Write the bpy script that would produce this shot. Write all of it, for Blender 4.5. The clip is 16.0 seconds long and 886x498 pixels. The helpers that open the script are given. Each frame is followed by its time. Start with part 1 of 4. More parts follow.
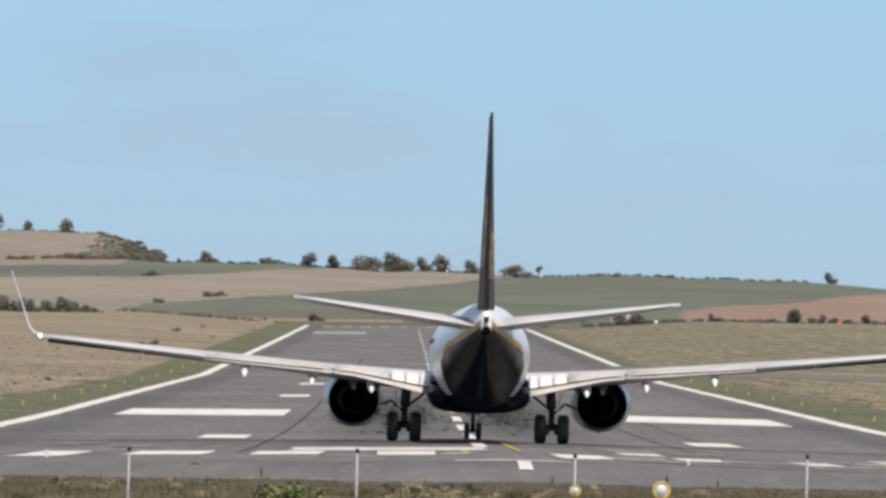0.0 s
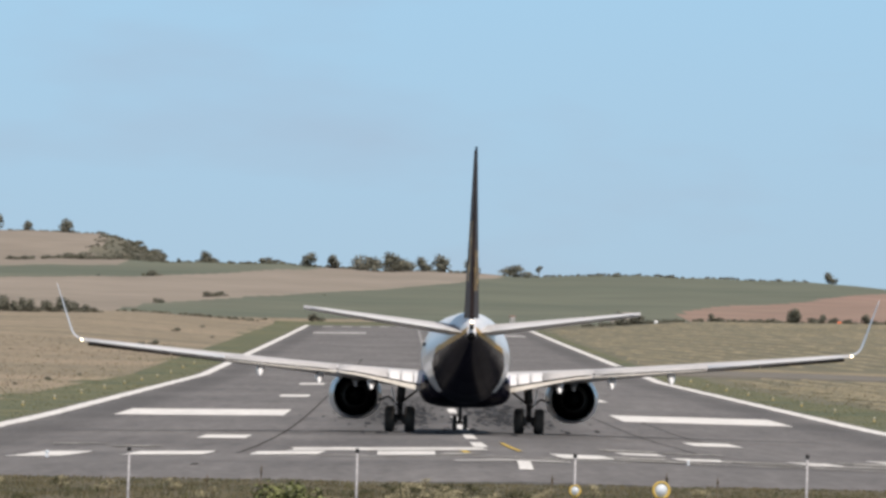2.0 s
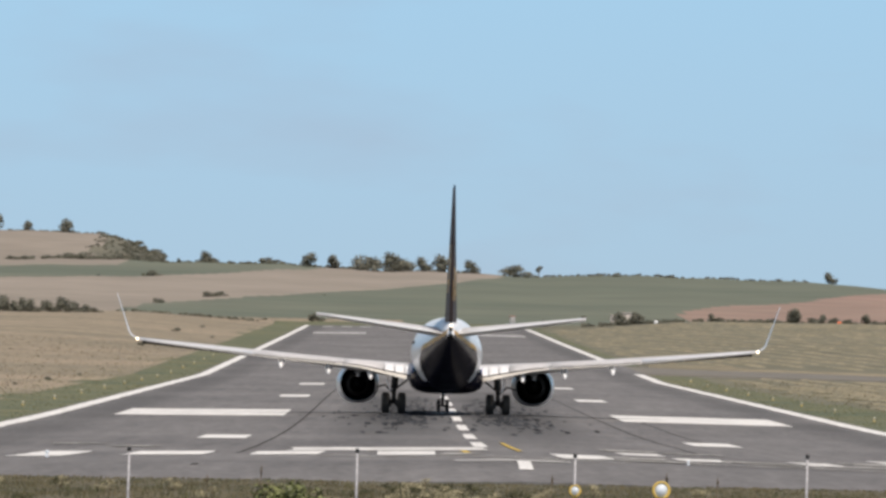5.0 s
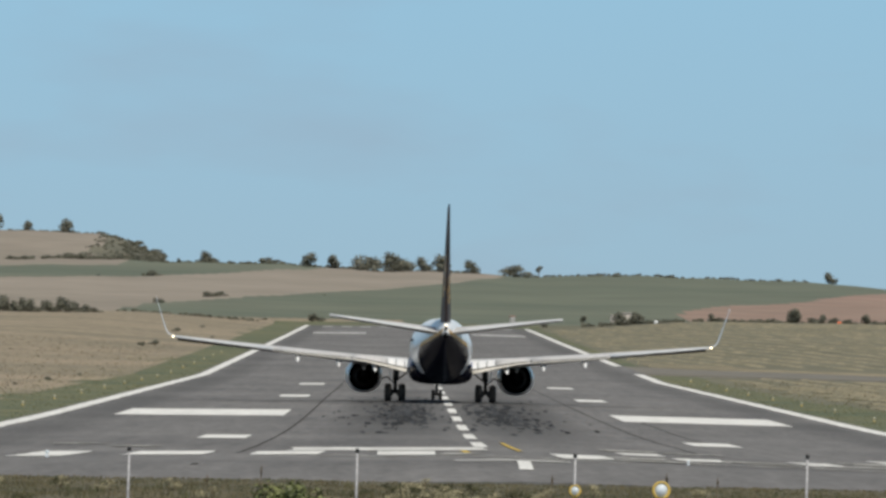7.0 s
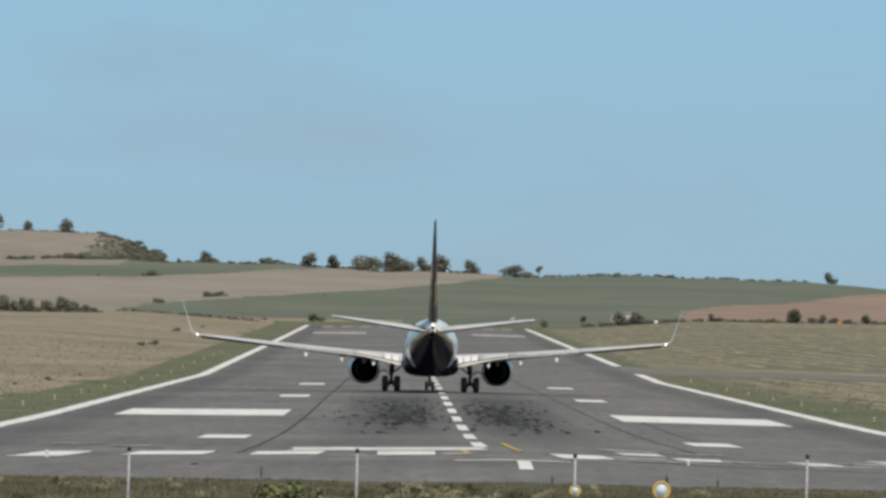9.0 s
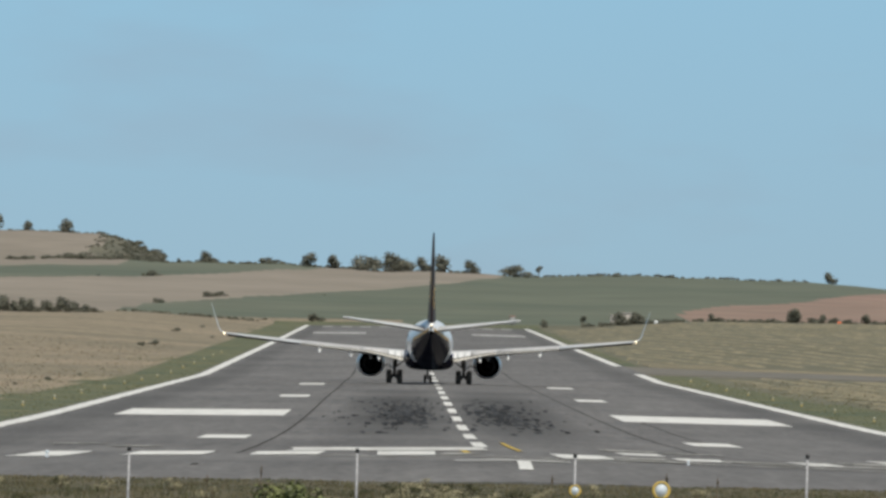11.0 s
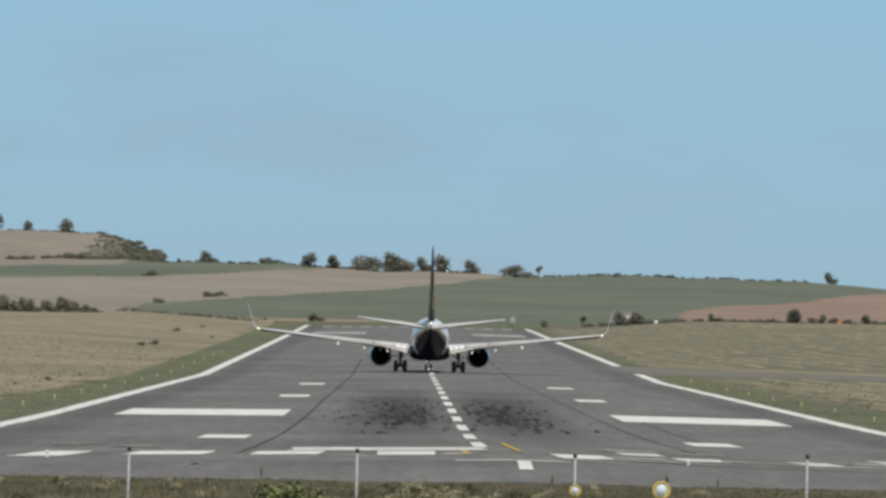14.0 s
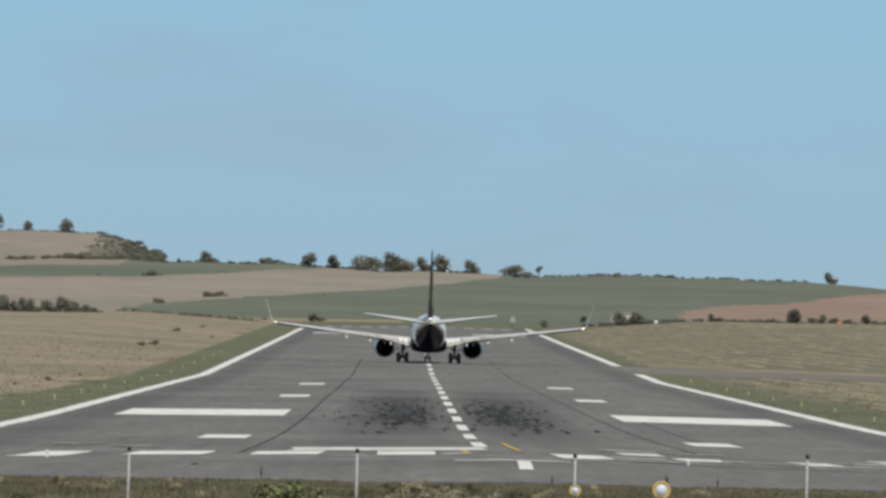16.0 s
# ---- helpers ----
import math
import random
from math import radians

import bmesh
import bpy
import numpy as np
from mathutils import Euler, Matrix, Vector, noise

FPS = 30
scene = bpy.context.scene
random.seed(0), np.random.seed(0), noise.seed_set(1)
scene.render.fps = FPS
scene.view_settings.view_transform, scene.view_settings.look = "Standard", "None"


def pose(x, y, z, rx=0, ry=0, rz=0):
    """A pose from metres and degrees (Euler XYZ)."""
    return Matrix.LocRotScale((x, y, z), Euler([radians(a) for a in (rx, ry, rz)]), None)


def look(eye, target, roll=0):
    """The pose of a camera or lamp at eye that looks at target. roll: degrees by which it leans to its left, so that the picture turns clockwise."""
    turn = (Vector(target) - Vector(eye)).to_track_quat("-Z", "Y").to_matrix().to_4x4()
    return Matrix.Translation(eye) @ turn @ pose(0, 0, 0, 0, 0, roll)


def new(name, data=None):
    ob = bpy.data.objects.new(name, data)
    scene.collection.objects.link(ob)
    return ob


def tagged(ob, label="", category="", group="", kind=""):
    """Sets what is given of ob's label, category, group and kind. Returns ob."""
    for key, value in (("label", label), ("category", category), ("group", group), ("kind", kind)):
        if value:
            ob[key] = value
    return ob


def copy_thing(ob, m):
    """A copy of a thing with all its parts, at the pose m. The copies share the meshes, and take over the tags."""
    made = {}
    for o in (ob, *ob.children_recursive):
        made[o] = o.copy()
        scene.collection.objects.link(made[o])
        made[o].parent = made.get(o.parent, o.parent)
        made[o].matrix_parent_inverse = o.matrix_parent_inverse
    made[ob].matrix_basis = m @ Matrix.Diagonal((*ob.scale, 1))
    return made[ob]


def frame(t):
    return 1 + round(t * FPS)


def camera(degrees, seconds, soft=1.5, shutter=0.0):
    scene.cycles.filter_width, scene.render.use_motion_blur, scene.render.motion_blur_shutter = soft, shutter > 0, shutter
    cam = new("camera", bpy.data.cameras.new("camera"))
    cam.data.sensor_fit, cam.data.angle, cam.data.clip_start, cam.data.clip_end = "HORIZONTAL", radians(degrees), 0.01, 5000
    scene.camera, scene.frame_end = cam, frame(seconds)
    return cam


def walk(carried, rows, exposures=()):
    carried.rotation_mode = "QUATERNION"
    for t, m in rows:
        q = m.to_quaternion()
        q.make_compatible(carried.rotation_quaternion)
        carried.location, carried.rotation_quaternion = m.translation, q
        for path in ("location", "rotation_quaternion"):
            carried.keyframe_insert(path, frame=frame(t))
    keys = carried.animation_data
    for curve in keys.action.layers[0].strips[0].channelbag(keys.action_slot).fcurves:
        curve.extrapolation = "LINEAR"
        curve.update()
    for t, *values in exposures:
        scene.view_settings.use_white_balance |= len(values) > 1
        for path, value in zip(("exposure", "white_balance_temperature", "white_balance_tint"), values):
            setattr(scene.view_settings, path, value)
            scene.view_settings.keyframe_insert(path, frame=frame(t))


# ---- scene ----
# ---------------- camera ----------------
EYE = (0.0, 0.0, 4.9)
cam = camera(4.4897, 16.0, soft=3.0)
STAND = look(EYE, (3.43, 1000.0, 4.9 + 6.665), 1.05)
walk(cam, [(0, STAND), (16, STAND)],
     [(0, 0.43, 6930, 14), (5.5, 0.43, 6930, 14), (7.4, 0.16, 6750, 6), (16, 0.16, 6750, 6)])

# ---------------- light ----------------
SUN_EL, SUN_AZ = radians(58), radians(160)      # azimuth from +y towards +x
SKY_LOW, SKY_HIGH, SKY_TOP = (1.04, 0.99, 0.84, 1), (1.06, 1.23, 1.1, 1), (0.82, 0.64, 0.5, 1)
world = bpy.data.worlds.new("sky")
scene.world = world
world.use_nodes = True
wn = world.node_tree.nodes
sky = wn.new("ShaderNodeTexSky")
sky.sky_type, sky.sun_disc = "NISHITA", False
sky.sun_elevation, sky.sun_rotation = SUN_EL, SUN_AZ
sky.altitude, sky.air_density, sky.dust_density, sky.ozone_density = 300, 1.0, 0.6, 1.5
wn["Background"].inputs["Strength"].default_value = 0.12
tc = wn.new("ShaderNodeTexCoord")
lifted = wn.new("ShaderNodeVectorMath")
lifted.inputs[1].default_value = (0, 0, 0.22)
unit = wn.new("ShaderNodeVectorMath")
unit.operation = "NORMALIZE"
world.node_tree.links.new(tc.outputs["Generated"], lifted.inputs[0])
world.node_tree.links.new(lifted.outputs["Vector"], unit.inputs[0])
world.node_tree.links.new(unit.outputs["Vector"], sky.inputs["Vector"])
# thin haze low down and faint cloud veils
wl_ = world.node_tree.links
split = wn.new("ShaderNodeSeparateXYZ")
wl_.new(tc.outputs["Generated"], split.inputs["Vector"])
low = wn.new("ShaderNodeMapRange")
low.inputs["From Min"].default_value, low.inputs["From Max"].default_value = 0.0, 0.04
wl_.new(split.outputs["Z"], low.inputs["Value"])
veil_map = wn.new("ShaderNodeMapping")
veil_map.inputs["Scale"].default_value = (28, 28, 90)
wl_.new(tc.outputs["Generated"], veil_map.inputs["Vector"])
veil = wn.new("ShaderNodeTexNoise")
veil.inputs["Scale"].default_value, veil.inputs["Detail"].default_value = 1.0, 4
wl_.new(veil_map.outputs["Vector"], veil.inputs["Vector"])
cloud = wn.new("ShaderNodeValToRGB")
cloud.color_ramp.elements[0].position, cloud.color_ramp.elements[1].position = 0.5, 0.75
cloud.color_ramp.elements[0].color, cloud.color_ramp.elements[1].color = (1, 1, 1, 1), (1.0, 0.9, 0.89, 1)
wl_.new(veil.outputs["Fac"], cloud.inputs["Fac"])
haze = wn.new("ShaderNodeMix")
haze.data_type = "RGBA"
haze.inputs["A"].default_value, haze.inputs["B"].default_value = SKY_LOW, SKY_HIGH
wl_.new(low.outputs["Result"], haze.inputs["Factor"])
high = wn.new("ShaderNodeMapRange")
high.interpolation_type = "SMOOTHSTEP"
high.inputs["From Min"].default_value, high.inputs["From Max"].default_value = 0.06, 0.5
wl_.new(split.outputs["Z"], high.inputs["Value"])
dome = wn.new("ShaderNodeMix")
dome.data_type = "RGBA"
wl_.new(high.outputs["Result"], dome.inputs["Factor"])
wl_.new(haze.outputs["Result"], dome.inputs["A"])
dome.inputs["B"].default_value = SKY_TOP
tint = wn.new("ShaderNodeMix")
tint.data_type, tint.blend_type = "RGBA", "MULTIPLY"
tint.inputs["Factor"].default_value = 1.0
wl_.new(sky.outputs["Color"], tint.inputs["A"])
wl_.new(dome.outputs["Result"], tint.inputs["B"])
veiled = wn.new("ShaderNodeMix")
veiled.data_type, veiled.blend_type = "RGBA", "MULTIPLY"
veiled.inputs["Factor"].default_value = 1.0
wl_.new(tint.outputs["Result"], veiled.inputs["A"])
wl_.new(cloud.outputs["Color"], veiled.inputs["B"])
wl_.new(veiled.outputs["Result"], wn["Background"].inputs["Color"])
sun = new("sun", bpy.data.lights.new("sun", "SUN"))
sun.data.energy, sun.data.angle, sun.data.color = 3.5, radians(0.53), (1.0, 0.95, 0.88)
sun_dir = Vector((math.sin(SUN_AZ) * math.cos(SUN_EL), math.cos(SUN_AZ) * math.cos(SUN_EL), math.sin(SUN_EL)))
sun.matrix_world = look(sun_dir * 200, (0, 0, 0))


# ---------------- materials ----------------
def mat(name, c1, c2=None, scale=1.0, rough=0.7, metal=0.0, bump=0.0, fine=8.0, amount=0.25, coat=0.0,
        stretch=(1, 1, 1), rand=0.0, emit=0.0, spec=0.5):
    m = bpy.data.materials.new(name)
    m.use_nodes = True
    n, l = m.node_tree.nodes, m.node_tree.links
    b = n["Principled BSDF"]
    c2 = c2 or tuple(v * 0.85 for v in c1)
    tc = n.new("ShaderNodeTexCoord")
    mp = n.new("ShaderNodeMapping")
    mp.inputs["Scale"].default_value = stretch
    l.new(tc.outputs["Object"], mp.inputs["Vector"])
    big = n.new("ShaderNodeTexNoise")
    big.inputs["Scale"].default_value, big.inputs["Detail"].default_value = scale, 5
    l.new(mp.outputs["Vector"], big.inputs["Vector"])
    small = n.new("ShaderNodeTexNoise")
    small.inputs["Scale"].default_value, small.inputs["Detail"].default_value = scale * fine, 4
    l.new(mp.outputs["Vector"], small.inputs["Vector"])
    ramp = n.new("ShaderNodeValToRGB")
    ramp.color_ramp.elements[0].position, ramp.color_ramp.elements[1].position = 0.35, 0.65
    ramp.color_ramp.elements[0].color, ramp.color_ramp.elements[1].color = (*c1, 1), (*c2, 1)
    l.new(big.outputs["Fac"], ramp.inputs["Fac"])
    rng = n.new("ShaderNodeMapRange")
    rng.inputs["From Min"].default_value, rng.inputs["From Max"].default_value = 0.3, 0.7
    rng.inputs["To Min"].default_value, rng.inputs["To Max"].default_value = 1 - amount, 1 + amount
    l.new(small.outputs["Fac"], rng.inputs["Value"])
    mul = n.new("ShaderNodeMix")
    mul.data_type, mul.blend_type = "RGBA", "MULTIPLY"
    mul.inputs["Factor"].default_value = 1.0
    l.new(ramp.outputs["Color"], mul.inputs["A"])
    l.new(rng.outputs["Result"], mul.inputs["B"])
    last = mul.outputs["Result"]
    if rand:
        geo = n.new("ShaderNodeNewGeometry")
        r2 = n.new("ShaderNodeMapRange")
        r2.inputs["To Min"].default_value, r2.inputs["To Max"].default_value = 1 - rand, 1 + rand
        l.new(geo.outputs["Random Per Island"], r2.inputs["Value"])
        m2 = n.new("ShaderNodeMix")
        m2.data_type, m2.blend_type = "RGBA", "MULTIPLY"
        m2.inputs["Factor"].default_value = 1.0
        l.new(last, m2.inputs["A"])
        l.new(r2.outputs["Result"], m2.inputs["B"])
        last = m2.outputs["Result"]
    l.new(last, b.inputs["Base Color"])
    b.inputs["Roughness"].default_value, b.inputs["Metallic"].default_value = rough, metal
    b.inputs["Coat Weight"].default_value = coat
    b.inputs["Specular IOR Level"].default_value = spec
    if emit:
        b.inputs["Emission Color"].default_value, b.inputs["Emission Strength"].default_value = (*c1, 1), emit
    if bump:
        bp = n.new("ShaderNodeBump")
        bp.inputs["Strength"].default_value, bp.inputs["Distance"].default_value = bump, 0.05
        l.new(small.outputs["Fac"], bp.inputs["Height"])
        l.new(bp.outputs["Normal"], b.inputs["Normal"])
    return m


ASPHALT = mat("asphalt", (0.124, 0.1225, 0.124), (0.157, 0.155, 0.155), 0.05, 0.9, fine=30, amount=0.2, stretch=(3, 0.4, 1), spec=0.15)


def rubbered(m):
    """Two long smudges of landing rubber and fine lanes along the runway, over an asphalt material."""
    n, l = m.node_tree.nodes, m.node_tree.links
    b = n["Principled BSDF"]
    src = b.inputs["Base Color"].links[0].from_socket
    tc = n.new("ShaderNodeTexCoord")
    sep = n.new("ShaderNodeSeparateXYZ")
    l.new(tc.outputs["Object"], sep.inputs["Vector"])

    def calc(op, a, c=None):
        q = n.new("ShaderNodeMath")
        q.operation = op
        for i, val in enumerate((a, c)):
            if val is None:
                continue
            if isinstance(val, (int, float)):
                q.inputs[i].default_value = val
            else:
                l.new(val, q.inputs[i])
        return q.outputs[0]

    def hump(val, mid, half):
        q = calc("DIVIDE", calc("SUBTRACT", val, mid), half)
        return calc("MAXIMUM", calc("SUBTRACT", 1.0, calc("MULTIPLY", q, q)), 0.0)

    lat = calc("ABSOLUTE", calc("SUBTRACT", sep.outputs["X"], 2.78))
    area = calc("MULTIPLY", hump(lat, 3.1, 3.4), hump(sep.outputs["Y"], 640.0, 230.0))
    mp = n.new("ShaderNodeMapping")
    mp.inputs["Scale"].default_value = (1.6, 0.05, 1)
    l.new(tc.outputs["Object"], mp.inputs["Vector"])
    nz = n.new("ShaderNodeTexNoise")
    nz.inputs["Scale"].default_value, nz.inputs["Detail"].default_value = 1.0, 6
    l.new(mp.outputs["Vector"], nz.inputs["Vector"])
    edge = calc("MULTIPLY", hump(lat, 19.0, 2.2), calc("MULTIPLY", nz.outputs["Fac"], 0.5))
    big = n.new("ShaderNodeTexNoise")
    big.inputs["Scale"].default_value, big.inputs["Detail"].default_value = 0.02, 5
    l.new(tc.outputs["Object"], big.inputs["Vector"])
    blot = calc("MULTIPLY", calc("SUBTRACT", big.outputs["Fac"], 0.5), 0.5)
    lanes = calc("SUBTRACT", calc("ADD", calc("MULTIPLY", calc("SUBTRACT", nz.outputs["Fac"], 0.5), 0.7), blot), edge)
    dark = calc("SUBTRACT", calc("ADD", 1.0, lanes), calc("MULTIPLY", area, calc("MULTIPLY", nz.outputs["Fac"], 1.0)))
    mul = n.new("ShaderNodeMix")
    mul.data_type, mul.blend_type = "RGBA", "MULTIPLY"
    mul.inputs["Factor"].default_value = 1.0
    l.new(src, mul.inputs["A"])
    l.new(dark, mul.inputs["B"])
    l.new(mul.outputs["Result"], b.inputs["Base Color"])


rubbered(ASPHALT)
PAINT = mat("white_paint", (0.72, 0.72, 0.70), (0.6, 0.6, 0.58), 0.3, 0.6, fine=8, amount=0.15, stretch=(3, 0.3, 1))
CHALK = mat("chalky_paint", (0.66, 0.66, 0.64), (0.42, 0.42, 0.41), 0.9, 0.7, fine=5, amount=0.25, stretch=(1.2, 0.3, 1))
WORN = mat("worn_paint", (0.42, 0.42, 0.41), (0.22, 0.22, 0.22), 0.5, 0.7, fine=8, amount=0.3, stretch=(2, 0.2, 1))
FAINT = mat("faint_paint", (0.44, 0.44, 0.42), (0.19, 0.188, 0.18), 0.6, 0.8, fine=6, amount=0.4, stretch=(2, 0.2, 1), spec=0.1)
YELLOW = mat("yellow_paint", (0.55, 0.38, 0.04), None, 0.4, 0.6)
RUBBER_MARK = mat("rubber_mark", (0.034, 0.038, 0.044), (0.066, 0.07, 0.076), 0.4, 0.95, rand=0.45, spec=0.0)
TAR = mat("tar", (0.042, 0.042, 0.044), (0.072, 0.071, 0.071), 0.2, 0.95, spec=0.0)
DRY = mat("dry_grass", (0.256, 0.208, 0.146), (0.164, 0.143, 0.097), 0.02, 0.95, fine=30, amount=0.5, bump=0.3)
VERGE = mat("green_verge", (0.069, 0.086, 0.046), (0.122, 0.121, 0.06), 0.06, 0.95, fine=12, amount=0.45, bump=0.3)
HAY = mat("cut_hay", (0.14, 0.132, 0.088), (0.108, 0.105, 0.069), 0.03, 0.95, fine=14, amount=0.25, stretch=(0.5, 1, 1))
CROP = mat("green_crop", (0.088, 0.105, 0.074), (0.114, 0.127, 0.09), 0.006, 0.95, fine=8, amount=0.15)
STUBBLE = mat("stubble", (0.24, 0.209, 0.172), (0.2, 0.176, 0.143), 0.006, 0.95, fine=10, amount=0.15)
SOIL = mat("red_soil", (0.25, 0.168, 0.133), (0.21, 0.152, 0.117), 0.008, 0.95, fine=8, amount=0.2)
HEATH = mat("heath", (0.088, 0.09, 0.064), (0.13, 0.122, 0.086), 0.05, 0.95, fine=8, amount=0.35, bump=0.3)
SCRUB = mat("scrub", (0.06, 0.057, 0.032), (0.1, 0.085, 0.048), 0.3, 0.95, fine=8, amount=0.35, bump=0.3)
# far foliage, lightened and greyed so the colour carries distance haze
HAZED_LEAF = mat("hazed_leaf", (0.128, 0.13, 0.098), (0.15, 0.148, 0.115), 0.2, 0.8, rand=0.3)


def translucent(m, share):
    """Thin leaves let part of the light through."""
    n, l = m.node_tree.nodes, m.node_tree.links
    b = n["Principled BSDF"]
    t = n.new("ShaderNodeBsdfTranslucent")
    l.new(b.inputs["Base Color"].links[0].from_socket, t.inputs["Color"])
    mix = n.new("ShaderNodeMixShader")
    mix.inputs["Fac"].default_value = share
    l.new(b.outputs["BSDF"], mix.inputs[1])
    l.new(t.outputs["BSDF"], mix.inputs[2])
    l.new(mix.outputs["Shader"], n["Material Output"].inputs["Surface"])


translucent(HAZED_LEAF, 0.12)
BUSHLEAF = mat("bush_leaf", (0.075, 0.11, 0.036), (0.145, 0.155, 0.055), 2.0, 0.6, rand=0.4)
STRAW = mat("straw", (0.15, 0.122, 0.07), (0.088, 0.074, 0.04), 1.0, 0.9, rand=0.4)
FLOWER = mat("pale_flower", (0.34, 0.31, 0.2), (0.22, 0.2, 0.12), 3.0, 0.9, rand=0.3)
TUFT = mat("tuft", (0.1, 0.11, 0.055), (0.17, 0.155, 0.085), 0.6, 0.9, rand=0.4)
WEED = mat("weed", (0.05, 0.056, 0.026), (0.085, 0.08, 0.037), 0.6, 0.9, rand=0.4)
BARK = mat("bark", (0.12, 0.09, 0.06), None, 3.0, 0.9)
WHITE = mat("white_lacquer", (0.78, 0.79, 0.8), (0.72, 0.73, 0.74), 0.4, 0.35, fine=8, amount=0.05, coat=0.3)
CREAM = mat("cream_grey", (0.6, 0.58, 0.53), (0.5, 0.48, 0.44), 0.8, 0.45, fine=6, amount=0.12)
WINGGREY = mat("wing_grey", (0.57, 0.57, 0.575), (0.48, 0.48, 0.48), 0.8, 0.4, fine=6, amount=0.1)
NAVY = mat("navy_lacquer", (0.006, 0.006, 0.013), (0.009, 0.008, 0.016), 0.5, 0.27, amount=0.2, spec=0.03)
RUDDER = mat("rudder_lacquer", (0.036, 0.027, 0.028), (0.055, 0.04, 0.038), 0.8, 0.5, spec=0.2)
GOLD = mat("gold_lacquer", (0.55, 0.31, 0.03), None, 1.0, 0.35)
BLUE = mat("blue_lacquer", (0.02, 0.05, 0.3), None, 1.0, 0.35)
DARKMETAL = mat("dark_metal", (0.05, 0.048, 0.046), None, 2.0, 0.5, 0.8)
# near-black grey that holds shade: slat undersides, flap gaps, core nozzle
SHADED_GREY = mat("shaded_grey", (0.022, 0.021, 0.02), (0.032, 0.03, 0.028), 1.0, 0.8, spec=0.05)
# soot black that also holds the shade inside engine ducts and tail pipe
SOOT_AND_SHADE = mat("soot_and_shade", (0.007, 0.007, 0.007), None, 2.0, 0.9, spec=0.02)
STEEL = mat("gear_steel", (0.06, 0.057, 0.055), (0.04, 0.038, 0.036), 2.0, 0.55, 0.4)
TYRE = mat("tyre", (0.028, 0.025, 0.022), (0.05, 0.043, 0.036), 3.0, 0.85)
GALV = mat("galvanised", (0.34, 0.34, 0.35), (0.28, 0.28, 0.3), 4.0, 0.5, 0.1)
CAPBLACK = mat("black_cap", (0.02, 0.02, 0.022), None, 3.0, 0.6)
HOUSING = mat("yellow_housing", (0.72, 0.5, 0.11), None, 5.0, 0.4)
LENS = mat("lamp_glass", (0.55, 0.6, 0.65), (0.42, 0.47, 0.52), 14.0, 0.1, emit=0.2, amount=0.05)
GLOW = mat("lit_lamp", (1.0, 0.86, 0.62), (1.0, 0.86, 0.62), 1.0, 0.3, emit=3.0, amount=0.01)
ORANGE = mat("orange_board", (0.8, 0.16, 0.05), None, 1.0, 0.6)


# ---------------- building helpers ----------------
def mesh_ob(name, bm, material, smooth=True):
    me = bpy.data.meshes.new(name)
    bm.normal_update()
    bm.to_mesh(me)
    bm.free()
    for m in (material if isinstance(material, (list, tuple)) else [material]):
        me.materials.append(m)
    me.polygons.foreach_set("use_smooth", [smooth] * len(me.polygons))
    return new(name, me)


def part(name, bm, material, parent, label="", smooth=True):
    ob = mesh_ob(name, bm, material, smooth)
    ob.parent = parent
    return tagged(ob, label)


def raw(name, verts, faces, material, smooth=False, idx=None):
    me = bpy.data.meshes.new(name)
    me.from_pydata(verts, [], faces)
    for m in (material if isinstance(material, (list, tuple)) else [material]):
        me.materials.append(m)
    if idx is not None:
        me.polygons.foreach_set("material_index", idx)
    me.polygons.foreach_set("use_smooth", [smooth] * len(faces))
    me.update()
    return new(name, me)


def loft(bm, rings, closed=True, cap=True, pick=None):
    """Join rings of points into a skin; pick(face centre) gives the material index."""
    vr = [[bm.verts.new(p) for p in r] for r in rings]
    n = len(rings[0])
    for a, b in zip(vr, vr[1:]):
        for i in range(n if closed else n - 1):
            j = (i + 1) % n
            f = bm.faces.new((a[i], a[j], b[j], b[i]))
            if pick:
                f.material_index = pick(f.calc_center_median())
    if cap and closed:
        bm.faces.new(vr[0][::-1])
        bm.faces.new(vr[-1])
    bmesh.ops.recalc_face_normals(bm, faces=bm.faces[:])
    return bm


def ring(c, u, v, ru, rv, n=16, power=2.0):
    out = []
    for i in range(n):
        a = 2 * math.pi * i / n
        ca, sa = math.cos(a), math.sin(a)
        k = (abs(ca) ** power + abs(sa) ** power) ** (-1 / power)
        out.append(Vector(c) + Vector(u) * (ru * ca * k) + Vector(v) * (rv * sa * k))
    return out


def tube(bm, p, q, r0, r1=None, n=10):
    p, q = Vector(p), Vector(q)
    d = (q - p).normalized()
    u = d.orthogonal().normalized()
    v = d.cross(u)
    r1 = r0 if r1 is None else r1
    return loft(bm, [ring(p, u, v, r0, r0, n), ring(q, u, v, r1, r1, n)])


def box(bm, c, s, m=None):
    g = bmesh.ops.create_cube(bm, size=1.0)
    for v in g["verts"]:
        v.co = Vector((v.co.x * s[0], v.co.y * s[1], v.co.z * s[2]))
        if m:
            v.co = m @ v.co
        v.co += Vector(c)
    bmesh.ops.bevel(bm, geom=list({e for v in g["verts"] for e in v.link_edges}), offset=min(s) * 0.12, segments=1, affect="EDGES")
    return bm


def smooth01(x, a, b):
    t = min(1.0, max(0.0, (x - a) / (b - a)))
    return t * t * (3 - 2 * t)


